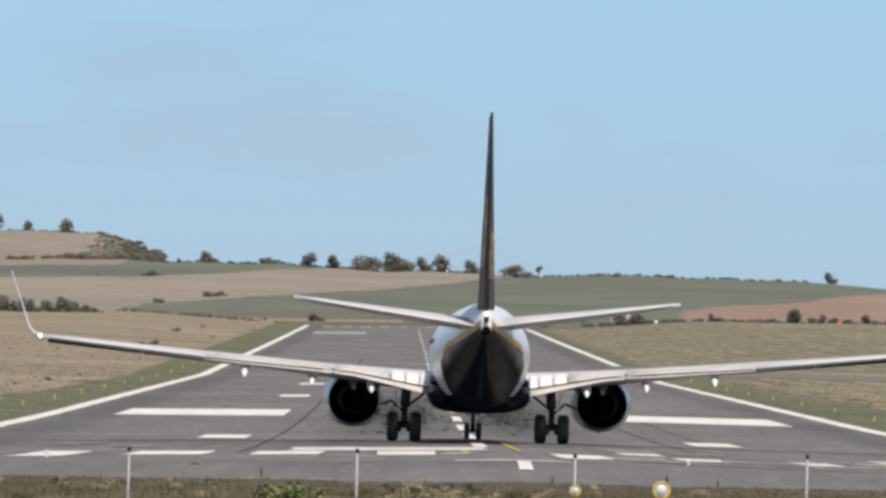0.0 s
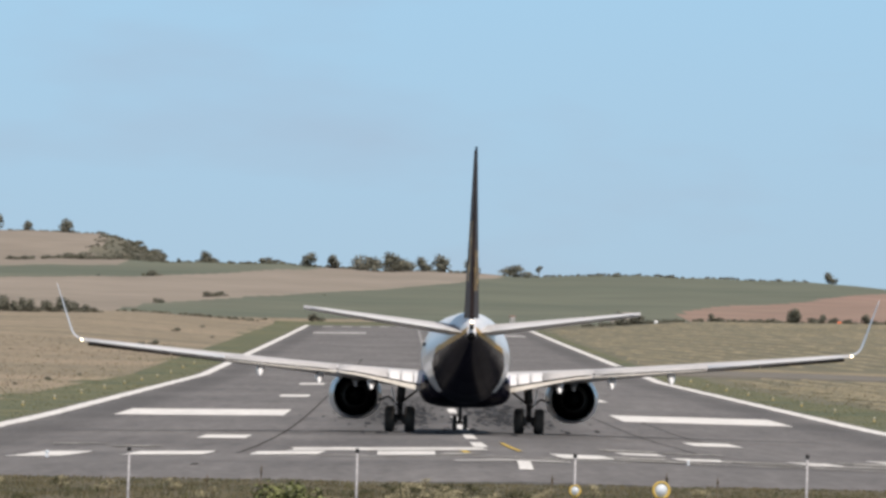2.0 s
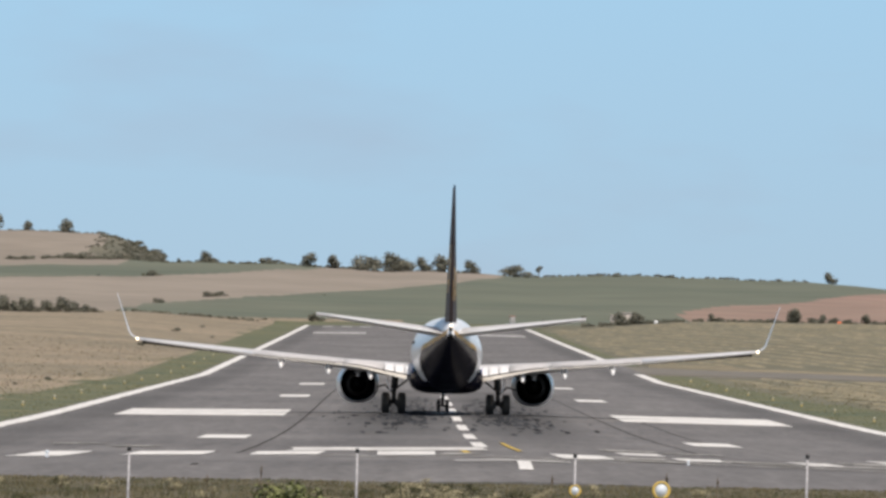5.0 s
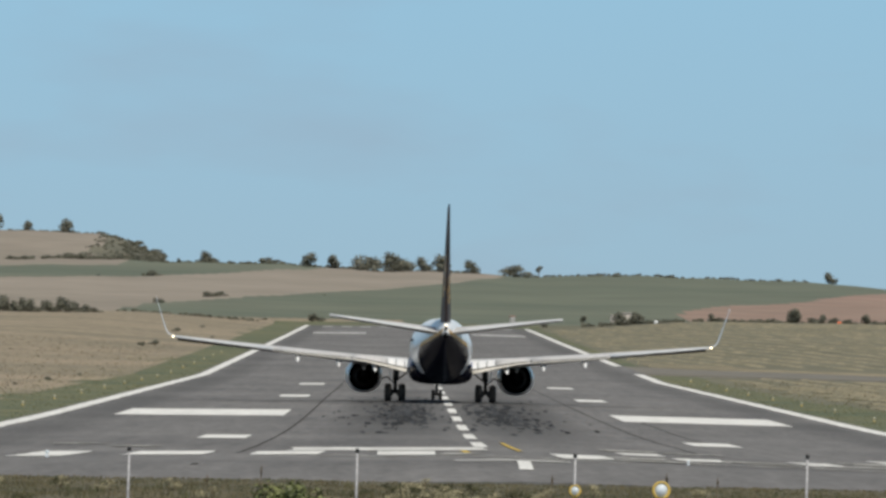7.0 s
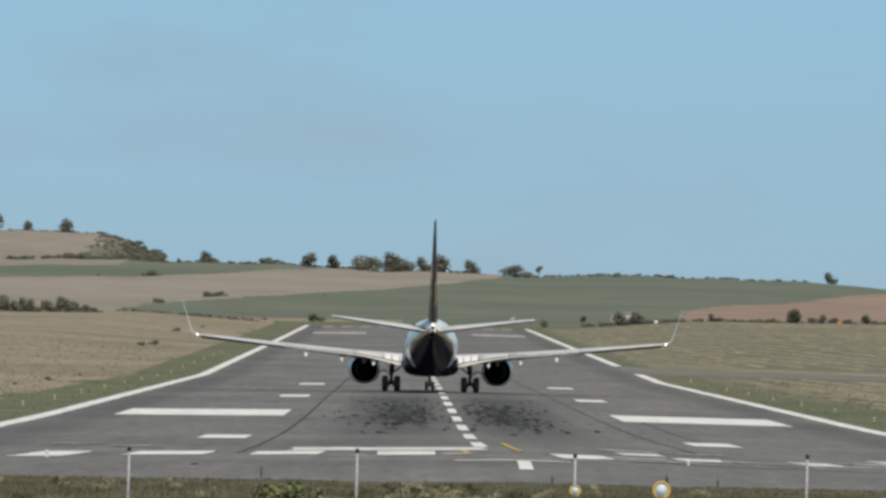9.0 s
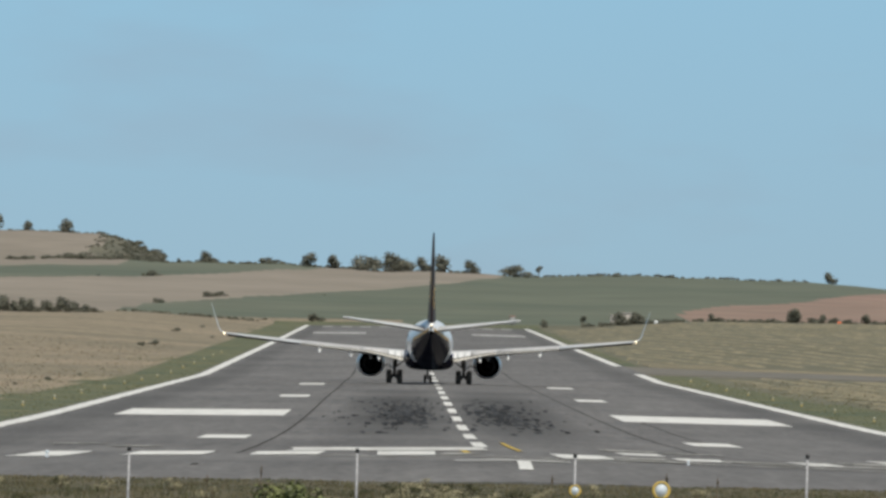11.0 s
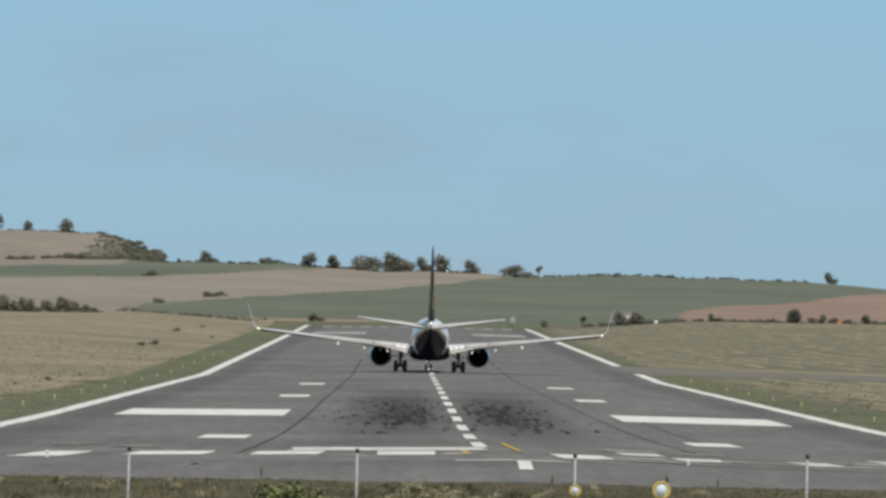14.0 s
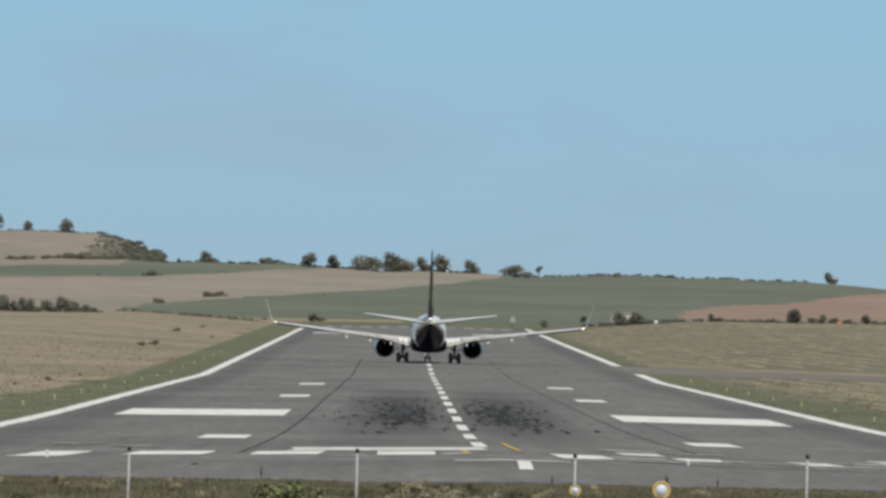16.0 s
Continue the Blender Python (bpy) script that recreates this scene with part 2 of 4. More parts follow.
# ---------------- the lie of the land ----------------
AXIS = 2.78                                   # runway centre line
KEY_Y = [-400, 268, 285, 300, 350, 400, 436, 474, 520, 600, 1060, 1185, 1422, 1728, 2183, 2400]
KEY_Z = [1.68, 1.68, 1.5, 1.34, 0.92, 0.57, 0.38, 0.2, 0.08, 0.0, 0.0, 0.46, 1.35, 2.5, 4.35, 5.1]
STEP = 5.0
_g = np.arange(-400, 2405, STEP)
_z = np.interp(_g, KEY_Y, KEY_Z)
_z = np.convolve(np.pad(_z, 2, mode="edge"), np.ones(5) / 5, mode="valid")


def crown(x, y=600.0):
    """Fall of the pavement from its centre line to the edges."""
    return -(0.011 + 0.010 * (1 - smooth01(y, 360, 480))) * min(22.2, abs(x - AXIS))


def grade(y):
    """Height of the pavement along the runway."""
    return float(np.interp(y, _g, _z))


def ridge(x):
    return 20.7 + 2.4 * smooth01(-x, 5, 70) - 0.6 * smooth01(x, -20, 25) * (1 - smooth01(x, 25, 70)) - 3.2 * smooth01(x, 95, 165) \
        + 1.2 - 0.8 * smooth01(-x, 30, 60) - 0.7 * smooth01(x, 20, 35) * (1 - smooth01(x, 115, 135)) + 0.25 * math.sin(x / 9.0) + 0.15 * math.sin(x / 3.7)


def ground_z(x, y):
    if y < 2300:
        z = grade(y) + crown(x, y) - 0.08
        lat = abs(x - AXIS) - 22.5
        if lat > 0:
            z += 2.3 * smooth01(lat, 0, 36) * smooth01(y, 900, 2050) + 0.12 * noise.noise((x * 0.05, y * 0.01, 0)) * min(1, lat / 5)
        if y < 245:
            near = 1.62 + 1.5 * smooth01(-y, -100, 0)
            z = near + (z - near) * smooth01(y, 232, 240)
    else:
        z = 0
    if y > 2200:
        t = min(1.0, max(0.0, (y - 2400) / 1200))
        h = 5.4 + (ridge(x) - 5.4) * t - max(0, y - 3600) * 0.012
        h += smooth01(y, 3650, 4150) * (18.6 * smooth01(-x, 62, 112) + 1.0 * smooth01(-x, 108, 128)) + 0.6 * noise.noise((x * 0.03, y * 0.004, 2)) * smooth01(y, 3600, 4000)
        if y >= 2300:
            z = h
        else:
            z += (h - z) * smooth01(y, 2200, 2300)
    return z


def land_kind(x, y):
    w = noise.noise((x * 0.08, y * 0.01, 5)) * 1.0
    lat = x - AXIS
    if y < 240:
        return 6
    if y < 2260:
        if lat < 0:
            return 1 if lat > -28.8 - 0.9 * w else 0
        if y < 1215:
            return 1 if lat < 27.8 + 0.8 * w else 2
        return 1 if lat < 24.5 + 0.8 * w else 2
    w *= 14
    if y < 2420:
        return 0 if x < 0 else 3
    if y > 3640:
        return 7 if x > -104 - 0.014 * (y - 3700) + 0.25 * w and x < -66 else 4 if x < -70 else 3
    if x > 64 and y < float(np.interp(x, [64, 67, 83, 99, 111, 141, 170], [2600, 2680, 2820, 2890, 3025, 3300, 3520])) + w:
        return 5
    band = float(np.interp(x, [-140, -110, -81, -66, -52, -30, -22], [3030, 3070, 3140, 3207, 3292, 3478, 3700]))
    if band + w < y < 3400 + 0.9 * (x + 120) + (0 if x < -88 else 400) + w:
        return 3
    if x < float(np.interp(y, [2420, 2609, 2712, 2830, 2950, 3067, 3236, 3490, 3640], [-66, -59, -42.5, -30, -17, -2, 14, 29, 33])) + 0.1 * w:
        return 4
    return 3


ys = [-3000, -1500, -800, -400, -200, -80, -20, 0, 30, 60, 90, 110, 125] + list(np.arange(140, 186, 10.0)) + [190, 200, 210, 220, 228, 232, 234, 236, 238, 240, 245] + list(np.arange(250, 700, 10.0)) + list(np.arange(700, 2300, 15.0)) \
    + list(np.arange(2300, 3660, 10.0)) + list(np.arange(3670, 4500, 25.0)) + [4600, 4800, 4950]
xs = [-4500, -2500, -1500, -900, -600, -420, -320, -250] + list(np.arange(-210, -30, 3.0)) + list(np.arange(-30, 36, 1.5)) \
    + list(np.arange(36, 210, 3.0)) + [250, 320, 420, 600, 900, 1500, 2500, 4500]
verts = [(x, y, ground_z(x, y)) for y in ys for x in xs]
nx = len(xs)
faces, idx = [], []
for j in range(len(ys) - 1):
    for i in range(nx - 1):
        faces.append((j * nx + i, j * nx + i + 1, (j + 1) * nx + i + 1, (j + 1) * nx + i))
        idx.append(land_kind((xs[i] + xs[i + 1]) / 2, (ys[j] + ys[j + 1]) / 2))
ground = raw("ground", verts, faces, [DRY, VERGE, HAY, CROP, STUBBLE, SOIL, SCRUB, HEATH], True, idx)
tagged(ground, "rolling dry fields, green crops and grass verges", "ground", kind="structure")


def strip(name, x0, x1, y0, y1, lift, material, parent=None, shear=0.0, thick=0.0, rag=0.0, wander=0.0):
    """A flat strip that follows the pavement's grade, cut at every grade step; rag roughens its edges, wander bends its line."""
    cuts = [y0] + [y for y in np.arange(-400, 2400, STEP) if y0 + 0.01 < y < y1 - 0.01] + [y1]
    cols = [x0] + ([0.0] if x0 < 0 < x1 else []) + [x1]
    m = len(cols)
    v, f = [], []
    for y in cuts:
        for c in cols:
            x = AXIS + c + shear * (y - y0)
            if rag:
                x += rag * noise.noise((y * 0.21, c * 3.1, 1.7))
            if wander:
                x += wander * (noise.noise((y * 0.006, x0, 4.2)) + 0.16 * noise.noise((y * 0.045, x0, 9.2)))
            v.append((x, y, grade(y) + crown(x, y) + lift))
    for k in range(len(cuts) - 1):
        for c in range(m - 1):
            f.append((m * k + c, m * k + c + 1, m * k + m + c + 1, m * k + m + c))
    if thick:
        n, q = len(v), len(cuts) - 1
        v += [(a, b, c - thick) for a, b, c in v]
        for k in range(q):
            f.append((n + m * k, m * k, m * k + m, n + m * k + m))
            f.append((m * k + m - 1, n + m * k + m - 1, n + m * k + 2 * m - 1, m * k + 2 * m - 1))
        for c in range(m - 1):
            f.append((c, n + c, n + c + 1, c + 1))
            f.append((m * q + c + 1, n + m * q + c + 1, n + m * q + c, m * q + c))
    ob = raw(name, v, f, material)
    ob.parent = parent
    return ob


runway = strip("runway", -22.2, 22.2, 234, 2250, 0.0, ASPHALT, None, 0, 0.3)
tagged(runway, "grey asphalt runway with worn white markings", "runway", kind="structure")
L1, L2, L3 = 0.02, 0.028, 0.036
TAXI_X = [24.2, 29, 32.4, 39.2, 49.6, 70, 110]


def taxi_near(x):
    return float(np.interp(x, TAXI_X, [1160, 1150, 1145, 1131, 1114, 1060, 960]))


def taxi_far(x):
    return float(np.interp(x, TAXI_X, [1275, 1266, 1243, 1209, 1160, 1095, 995]))


def apron(name, near_, far_, lift, material, label, category, start=24.2):
    """A sheet that leaves the runway between two curved edges, its near edge turned down into the soil."""
    v, f = [], []
    xs_ = np.arange(start, 110, 2.0)
    for x in xs_:
        for q in (-1, 0, 1, 2, 3, 4):
            y = near_(x) + (far_(x) - near_(x)) * max(q, 0) / 4
            g = ground_z(x, y) + lift
            v.append((x, y - (0.05 if q < 0 else 0), g - (0.4 if q < 0 else 0)))
    for k in range(len(xs_) - 1):
        for q in range(5):
            f.append((6 * k + q, 6 * k + q + 6, 6 * k + q + 7, 6 * k + q + 1))
    tagged(raw(name, v, f, material, True), label, category, kind="structure")


apron("taxiway", taxi_near, taxi_far, 0.05, mat("old_asphalt", (0.125, 0.118, 0.104), (0.16, 0.148, 0.122), 0.1, 0.9, amount=0.35, stretch=(0.3, 1, 1)),
      "dusty grey taxiway leaving the runway", "taxiway")
STRAWLINE = mat("bleached_grass", (0.26, 0.215, 0.14), (0.15, 0.135, 0.085), 0.05, 0.95, fine=9, amount=0.4, bump=0.3)
apron("grass_strip", lambda x: taxi_far(x) + 1, lambda x: taxi_far(x) + 70 - 35 * smooth01(x, 32, 44), 0.04, STRAWLINE, "strip of bleached dry grass along the taxiway", "grass", 28.0)

# edge lines, with the gap where the taxiway joins
strip("edge_line", -21.92, -20.92, 300, 2240, L1, PAINT, runway, rag=0.12)
strip("edge_line", 20.92, 21.92, 300, 1157, L1, PAINT, runway, rag=0.12)
strip("edge_line", 20.92, 21.92, 1270, 2240, L1, PAINT, runway, rag=0.12)
# centre line
y = 400.0
while y < 2050:
    strip("centre_dash", -0.15, 0.32, y, y + 32, L1, PAINT if y < 1200 else WORN, runway, rag=0.05)
    y += 56
strip("centre_dash", -0.12, 0.2, 252, 274, L1, PAINT, runway, 0.0075)
# threshold bars, aiming points, touchdown marks, both ends
for side in (-1, 1):
    for k in range(5):
        a, b = 1.7 + 3.6 * k, 3.7 + 3.6 * k
        x0, x1 = (a, b) if side > 0 else (-b, -a)
        strip("threshold_bar", x0, x1, 2150, 2180, L1, WORN, runway)
    for y0, y1, w, m in ((452, 474, 1.95, PAINT), (598, 641, 9.0, PAINT), (752, 774, 1.95, PAINT), (901, 923, 2.0, PAINT), (1890, 1950, 9.0, WORN)):
        x0, x1 = (9, 9 + w) if side > 0 else (-9 - w, -9)
        strip("aiming_point" if w > 5 else "touchdown_mark", x0, x1, y0, y1, L1, m, runway)
for x0, x1, y0, y1 in ((-14.6, -12.9, 337, 374), (-11.35, -8.85, 346, 373), (-7.4, -5.25, 344, 369), (-3.5, -1.7, 337, 367),
                       (2.0, 3.65, 330, 363), (4.7, 6.1, 377, 393), (5.95, 7.5, 347, 366), (9.85, 11.2, 346, 371), (13.6, 15.2, 350, 398)):
    strip("threshold_bar", x0, x1, y0, y1, L1, PAINT if x1 < 9 else CHALK, runway, rag=0.1)
strip("cross_line", -6.5, 0.05, 372, 396, L1 + 0.004, CHALK, runway, rag=0.3)
strip("cross_line", -1.5, 1.45, 276, 283, L1 + 0.004, PAINT, runway, rag=0.2)
strip("lead_line", 1.12, 1.28, 374, 432, L2, YELLOW, runway, -0.0022)
strip("lead_line", -0.82, -0.6, 350, 366, L3, YELLOW, runway, -0.002)
for x0, x1, y0, y1 in ((-5.2, -3.7, 330, 335), (3.3, 5.9, 322, 333), (3.7, 5.4, 345, 356), (7.5, 9.6, 349, 358), (7.6, 9.9, 334, 342), (11.0, 13.6, 343, 354), (11.9, 13.4, 366, 378), (5.2, 12, 316, 321), (4.4, 6.2, 400, 410), (6.6, 8.6, 396, 402), (-0.6, 1.6, 291, 297), (1.3, 3.0, 318, 324),
                       (-3.9, 0.6, 322, 325), (-15.6, -13.9, 416, 420),
                       (-13.2, -11.4, 402, 407), (-1.5, -0.4, 338, 352), (1.0, 3.4, 300, 304), (14.6, 16.1, 340, 364)):
    strip("ghost_mark", x0, x1, y0, y1, L2, FAINT, runway, rag=0.5)
# tarred joints between the paving lanes
strip("tar_joint", -8.03, -7.92, 360, 1300, 0.012, TAR, runway, 0.00065, rag=0.05, wander=0.1)
strip("tar_patch", -7.72, -7.55, 265, 269, 0.012, TAR, runway)
strip("tar_patch", -7.6, -6.9, 280, 281.5, 0.012, TAR, runway, rag=0.2)
strip("tar_joint", 9.9, 9.98, 470, 620, 0.012, TAR, runway, rag=0.04, wander=0.12)
strip("tar_joint", 7.82, 7.9, 405, 1300, 0.012, TAR, runway, -0.0008, rag=0.04, wander=0.1)

# tyre rubber from landings
rng = random.Random(4)
v, f = [], []
for k in range(620):
    core = rng.random() < 0.6
    sx = rng.choice((-1, 1)) * abs(rng.gauss(2.5, 0.75) if core else rng.gauss(3.2, 1.7))
    y0 = (530 + 170 * rng.betavariate(2.2, 2.4)) if core else (485 + 300 * rng.betavariate(1.8, 2.4))
    ln, w, tilt = rng.uniform(3, 12), rng.uniform(0.03, 0.17) * (1.25 - 0.16 * abs(abs(sx) - 2.7)), rng.uniform(-0.012, 0.012)
    b = len(v)
    nseg = max(1, int(ln / STEP))
    for q in range(nseg + 1):
        yy = y0 + ln * q / nseg
        ww = w * (0.5 + 0.5 * math.sin(math.pi * (q + 0.6) / (nseg + 1.2)))
        z = grade(yy) + crown(AXIS + sx) + 0.014 + 0.00001 * k
        v += [(AXIS + sx + tilt * (yy - y0) - ww, yy, z), (AXIS + sx + tilt * (yy - y0) + ww, yy, z)]
    f += [(b + 2 * q, b + 2 * q + 1, b + 2 * q + 3, b + 2 * q + 2) for q in range(nseg)]
marks = raw("tyre_marks", v, f, RUBBER_MARK)
tagged(marks, "dark tyre rubber streaks on the asphalt", "tyre marks", kind="stuff")

# ---------------- airliner ----------------
# In its own space: origin on the ground between the main wheels, y forward, z up.
airliner = tagged(new("airliner"), "white twin-jet airliner with navy tail and gold trim", "airplane")
ROOT = 1.7


def fuselage_section(y):
    """Half width, half height and centre height at a station."""
    st = [(-18.6, 0.2, 0.34, 4.36), (-18.0, 0.32, 0.46, 4.4), (-16.5, 0.62, 0.8, 4.28), (-14.5, 0.98, 1.16, 4.05), (-12.0, 1.36, 1.52, 3.73),
          (-9.5, 1.66, 1.8, 3.46), (-7.0, 1.83, 1.96, 3.28), (-4.5, 1.88, 2.0, 3.24), (11.0, 1.88, 2.0, 3.24), (14.5, 1.74, 1.86, 3.14),
          (17.0, 1.36, 1.42, 2.94), (18.6, 0.85, 0.85, 2.75), (19.4, 0.3, 0.32, 2.65)]
    ks = [s[0] for s in st]
    return [float(np.interp(y, ks, [s[i] for s in st])) for i in (1, 2, 3)]


def navy_edge(y):
    return float(np.interp(y, [-18.5, -17.5, -16.5, -15.5, -14.5, -13, -11.4, -9.5], [4.38, 4.2, 4.07, 3.95, 3.82, 3.66, 3.5, 3.38]))


def navy_front(z):
    return float(np.interp(z, [1.6, 1.75, 2.0, 2.34, 2.9, 3.3, 3.5, 3.9], [-6.6, -7.4, -8.0, -8.6, -9.5, -10.4, -11.0, -11.6]))


def livery(c):
    e = navy_edge(c.y)
    if c.z < 1.78 and c.y < -4:
        return 1
    if c.y > navy_front(c.z):
        return 0
    if c.z < e:
        return 1
    return 2 if c.z < e + 0.22 else 0


bm = bmesh.new()
stations = list(np.arange(-18.6, -4, 0.12)) + list(np.arange(-4, 11, 1.5)) + list(np.arange(11, 19.5, 0.6))
loft(bm, [ring((0, y, fuselage_section(y)[2]), (1, 0, 0), (0, 0, 1), *fuselage_section(y)[:2], n=176) for y in stations], pick=livery)
part("fuselage", bm, [WHITE, NAVY, GOLD], airliner, "white fuselage with navy lower tail and gold line")

bm = bmesh.new()                                   # belly fairing over the wing box
prof_b = [(-5.6, 0.4, 0.12), (-4.6, 1.5, 0.5), (-3.0, 1.95, 0.78), (0, 2.02, 0.86), (4, 2.0, 0.82), (6, 1.6, 0.5), (7, 0.6, 0.15)]
loft(bm, [ring((0, y, 1.92), (1, 0, 0), (0, 0, 1), a, b, 32, 3.2) for y, a, b in prof_b])
part("belly_fairing", bm, NAVY, airliner, "dark navy belly fairing")

bm = bmesh.new()                                   # exhaust of the auxiliary unit
loft(bm, [ring((0, -18.72, 4.2), (1, 0, 0), (0, 0, 1), 0.17, 0.17, 20), ring((0, -18.3, 4.2), (1, 0, 0), (0, 0, 1), 0.2, 0.2, 20)])
# capped solid; the dark inside of the open pipe is in the colour
part("tail_exhaust", bm, SOOT_AND_SHADE, airliner, "sooty tail exhaust with its open hole painted black")
# dark spot under the fin, built as a small light housing
bm = bmesh.new()
loft(bm, [ring((0, -18.74, 4.62), (1, 0, 0), (0, 0, 1), 0.09, 0.12, 12), ring((0, -18.2, 4.62), (1, 0, 0), (0, 0, 1), 0.14, 0.16, 12)])
part("tail_lamp_housing", bm, DARKMETAL, airliner, "small dark light housing under the fin")
# glowing ball added to stand for the sunlit white of the fin root
bm = bmesh.new()
bmesh.ops.create_uvsphere(bm, u_segments=10, v_segments=6, radius=0.05, matrix=pose(0, -18.7, 4.8))
part("tail_glow", bm, GLOW, airliner, "small glow added at the sunlit fin root")
for sx in (-1, 1):
    bm = bmesh.new()
    box(bm, (sx * 1.9, -3.4, 2.35), (0.05, 0.7, 0.35))
    part("emblem", bm, BLUE, airliner, "blue painted patch")

# cabin windows and doors along both sides
for sx in (-1, 1):
    for k in range(30):
        y = -2.5 + k * 0.5
        w, h, zc = fuselage_section(y)
        zz = 3.75
        x = w * math.sqrt(max(0, 1 - ((zz - zc) / h) ** 2))
        bm = bmesh.new()
        box(bm, (sx * (x - 0.023), y, zz), (0.05, 0.25, 0.34))
        part("cabin_window", bm, CAPBLACK, airliner)


def foil(le, chord, t, droop=0.0, n=10):
    """Points round an aerofoil section that runs back from the leading edge le; chord along -y, thickness along z."""
    up_, lo = [], []
    for i in range(n + 1):
        s = (1 - math.cos(math.pi * i / n)) / 2
        th = 5 * t * (0.2969 * math.sqrt(s) - 0.126 * s - 0.3516 * s * s + 0.2843 * s ** 3 - 0.1015 * s ** 4) + 0.0015
        up_.append((-chord * s, chord * (th + 0.015 * math.sin(math.pi * s)) - droop * s * chord))
        lo.append((-chord * s, chord * (-th * 0.8 + 0.015 * math.sin(math.pi * s)) - droop * s * chord))
    return [Vector(le) + Vector((0, a, b)) for a, b in up_ + lo[::-1][1:-1]]


def wing_at(x):
    """Leading edge y, chord and height of the leading edge at the span station x."""
    le = 5.6 - 0.515 * (x - 1.7)
    te = float(np.interp(x, [1.7, 5.8, 17.0], [-1.9, -1.75, -4.35]))
    return le, le - te, 2.14 + 0.102 * (x - 1.7)


wings = []
for sx in (-1, 1):
    off = Vector((sx * ROOT, 0, 2.0))
    # main box; the rear quarter is left to the flaps and aileron
    bm = bmesh.new()
    rings_ = []
    for x in (1.2, 2.5, 4, 5.8, 8, 10.5, 13, 15.2, 16.85):
        le, ch, z = wing_at(x)
        keep = 0.78
        rings_.append([p - off for p in foil((sx * x, le, z), ch * keep, 0.135 / keep * (1 - 0.02 * x), 0.02)])
    loft(bm, rings_)
    wing = part("wing", bm, WINGGREY, airliner, "light grey swept wing with drooped flaps")
    wing.location = off
    wings.append((sx, wing))
    # trailing-edge panels, from the body out: inner flap, outer flaps, aileron; each flap has a lower rear segment
    for a, b, m, nm, lb in ((1.75, 2.28, WHITE, "flap_panel", "bright white inner flap panel"), (2.31, 2.84, WHITE, "flap_panel", "bright white inner flap panel"),
                            (2.87, 3.4, WHITE, "flap_panel", "bright white inner flap panel"), (3.44, 5.6, WINGGREY, "flap", "light grey flap"),
                            (5.7, 10.6, WINGGREY, "flap", "light grey flap"), (10.65, 16.55, WHITE, "aileron", "white aileron")):
        bm, bm2 = bmesh.new(), bmesh.new()
        rr, r2 = [], []
        for x in ([1.75, 2.6] if a == 3.44 else []) + list(np.linspace(a, b, 4)):
            le, ch, z = wing_at(x)
            y0 = le - ch * 0.74
            if nm == "aileron":
                rr.append([p - off for p in foil((sx * x, y0, z + 0.05), ch * 0.27, 0.11, 0.05, 6)])
                continue
            top = float(np.interp(x, [1.75, 4.8, 10.6], [2.6, 2.86, 3.18]))
            low = float(np.interp(x, [1.75, 3.4, 4.8, 5.6, 10.6], [1.72, 2.1, 2.42, 2.5, 2.94]))
            mid = low + 0.34 * (top - low)
            c1 = ch * 0.22
            if x >= a:
                rr.append([p - off for p in foil((sx * x, y0, top - 0.06), c1, 0.1, (top - 0.06 - mid) / c1, 6)])
            c2 = ch * 0.1
            if nm == "flap":
                r2.append([p - off for p in foil((sx * x, y0 - c1 * 0.97, mid - 0.07), c2, 0.1, (mid - 0.07 - low) / c2, 6)])
        loft(bm, rr)
        panel = part(nm, bm, m, wing, lb)
        if r2:
            part("rear_flap", loft(bm2, r2), CREAM, wing, "white rear flap segment")
    # filler behind the flaps; the shade of their gaps is its dark colour
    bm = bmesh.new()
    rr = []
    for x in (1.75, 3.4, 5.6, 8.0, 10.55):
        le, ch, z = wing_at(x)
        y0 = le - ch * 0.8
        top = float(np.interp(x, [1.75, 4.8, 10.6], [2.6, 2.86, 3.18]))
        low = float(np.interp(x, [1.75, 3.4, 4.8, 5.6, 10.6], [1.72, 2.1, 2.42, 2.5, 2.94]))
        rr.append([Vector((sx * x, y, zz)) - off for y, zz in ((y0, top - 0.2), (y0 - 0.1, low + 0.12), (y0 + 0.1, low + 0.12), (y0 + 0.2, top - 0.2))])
    part("flap_gap_shade", loft(bm, rr), SHADED_GREY, wing, "filler behind the flaps with gap shade painted dark", False)
    # slats pushed forward and down along the leading edge
    # the shade on their undersides is put into the dark colour
    for a, b in ((6.2, 9.6), (9.65, 13.0), (13.05, 16.65)):
        bm = bmesh.new()
        rr = []
        for x in np.linspace(a, b, 3):
            le, ch, z = wing_at(x)
            rr.append([p - off for p in foil((sx * x, le + ch * 0.06, z - 0.2 + 0.004 * (16.5 - x)), ch * 0.17, 0.16, -0.42, 6)])
        loft(bm, rr)
        part("slat", bm, SHADED_GREY, wing, "leading-edge slat darkened for its shaded underside")
    # upper spoiler panels
    for a, b in ((6.0, 7.4), (7.45, 8.8), (8.85, 10.2)):
        bm = bmesh.new()
        rr = []
        for x in (a, b):
            le, ch, z = wing_at(x)
            rr.append([p - off for p in foil((sx * x, le - ch * 0.6, z + 0.16 + ch * 0.01), ch * 0.15, 0.03, 0.1, 4)])
        loft(bm, rr)
        part("spoiler", bm, WINGGREY, wing)
    # flap track fairings
    for x, L in ((4.15, 3.2), (6.45, 3.0), (9.05, 2.6)):
        le, ch, z = wing_at(x)
        yb = le - ch - 0.75
        bm = bmesh.new()
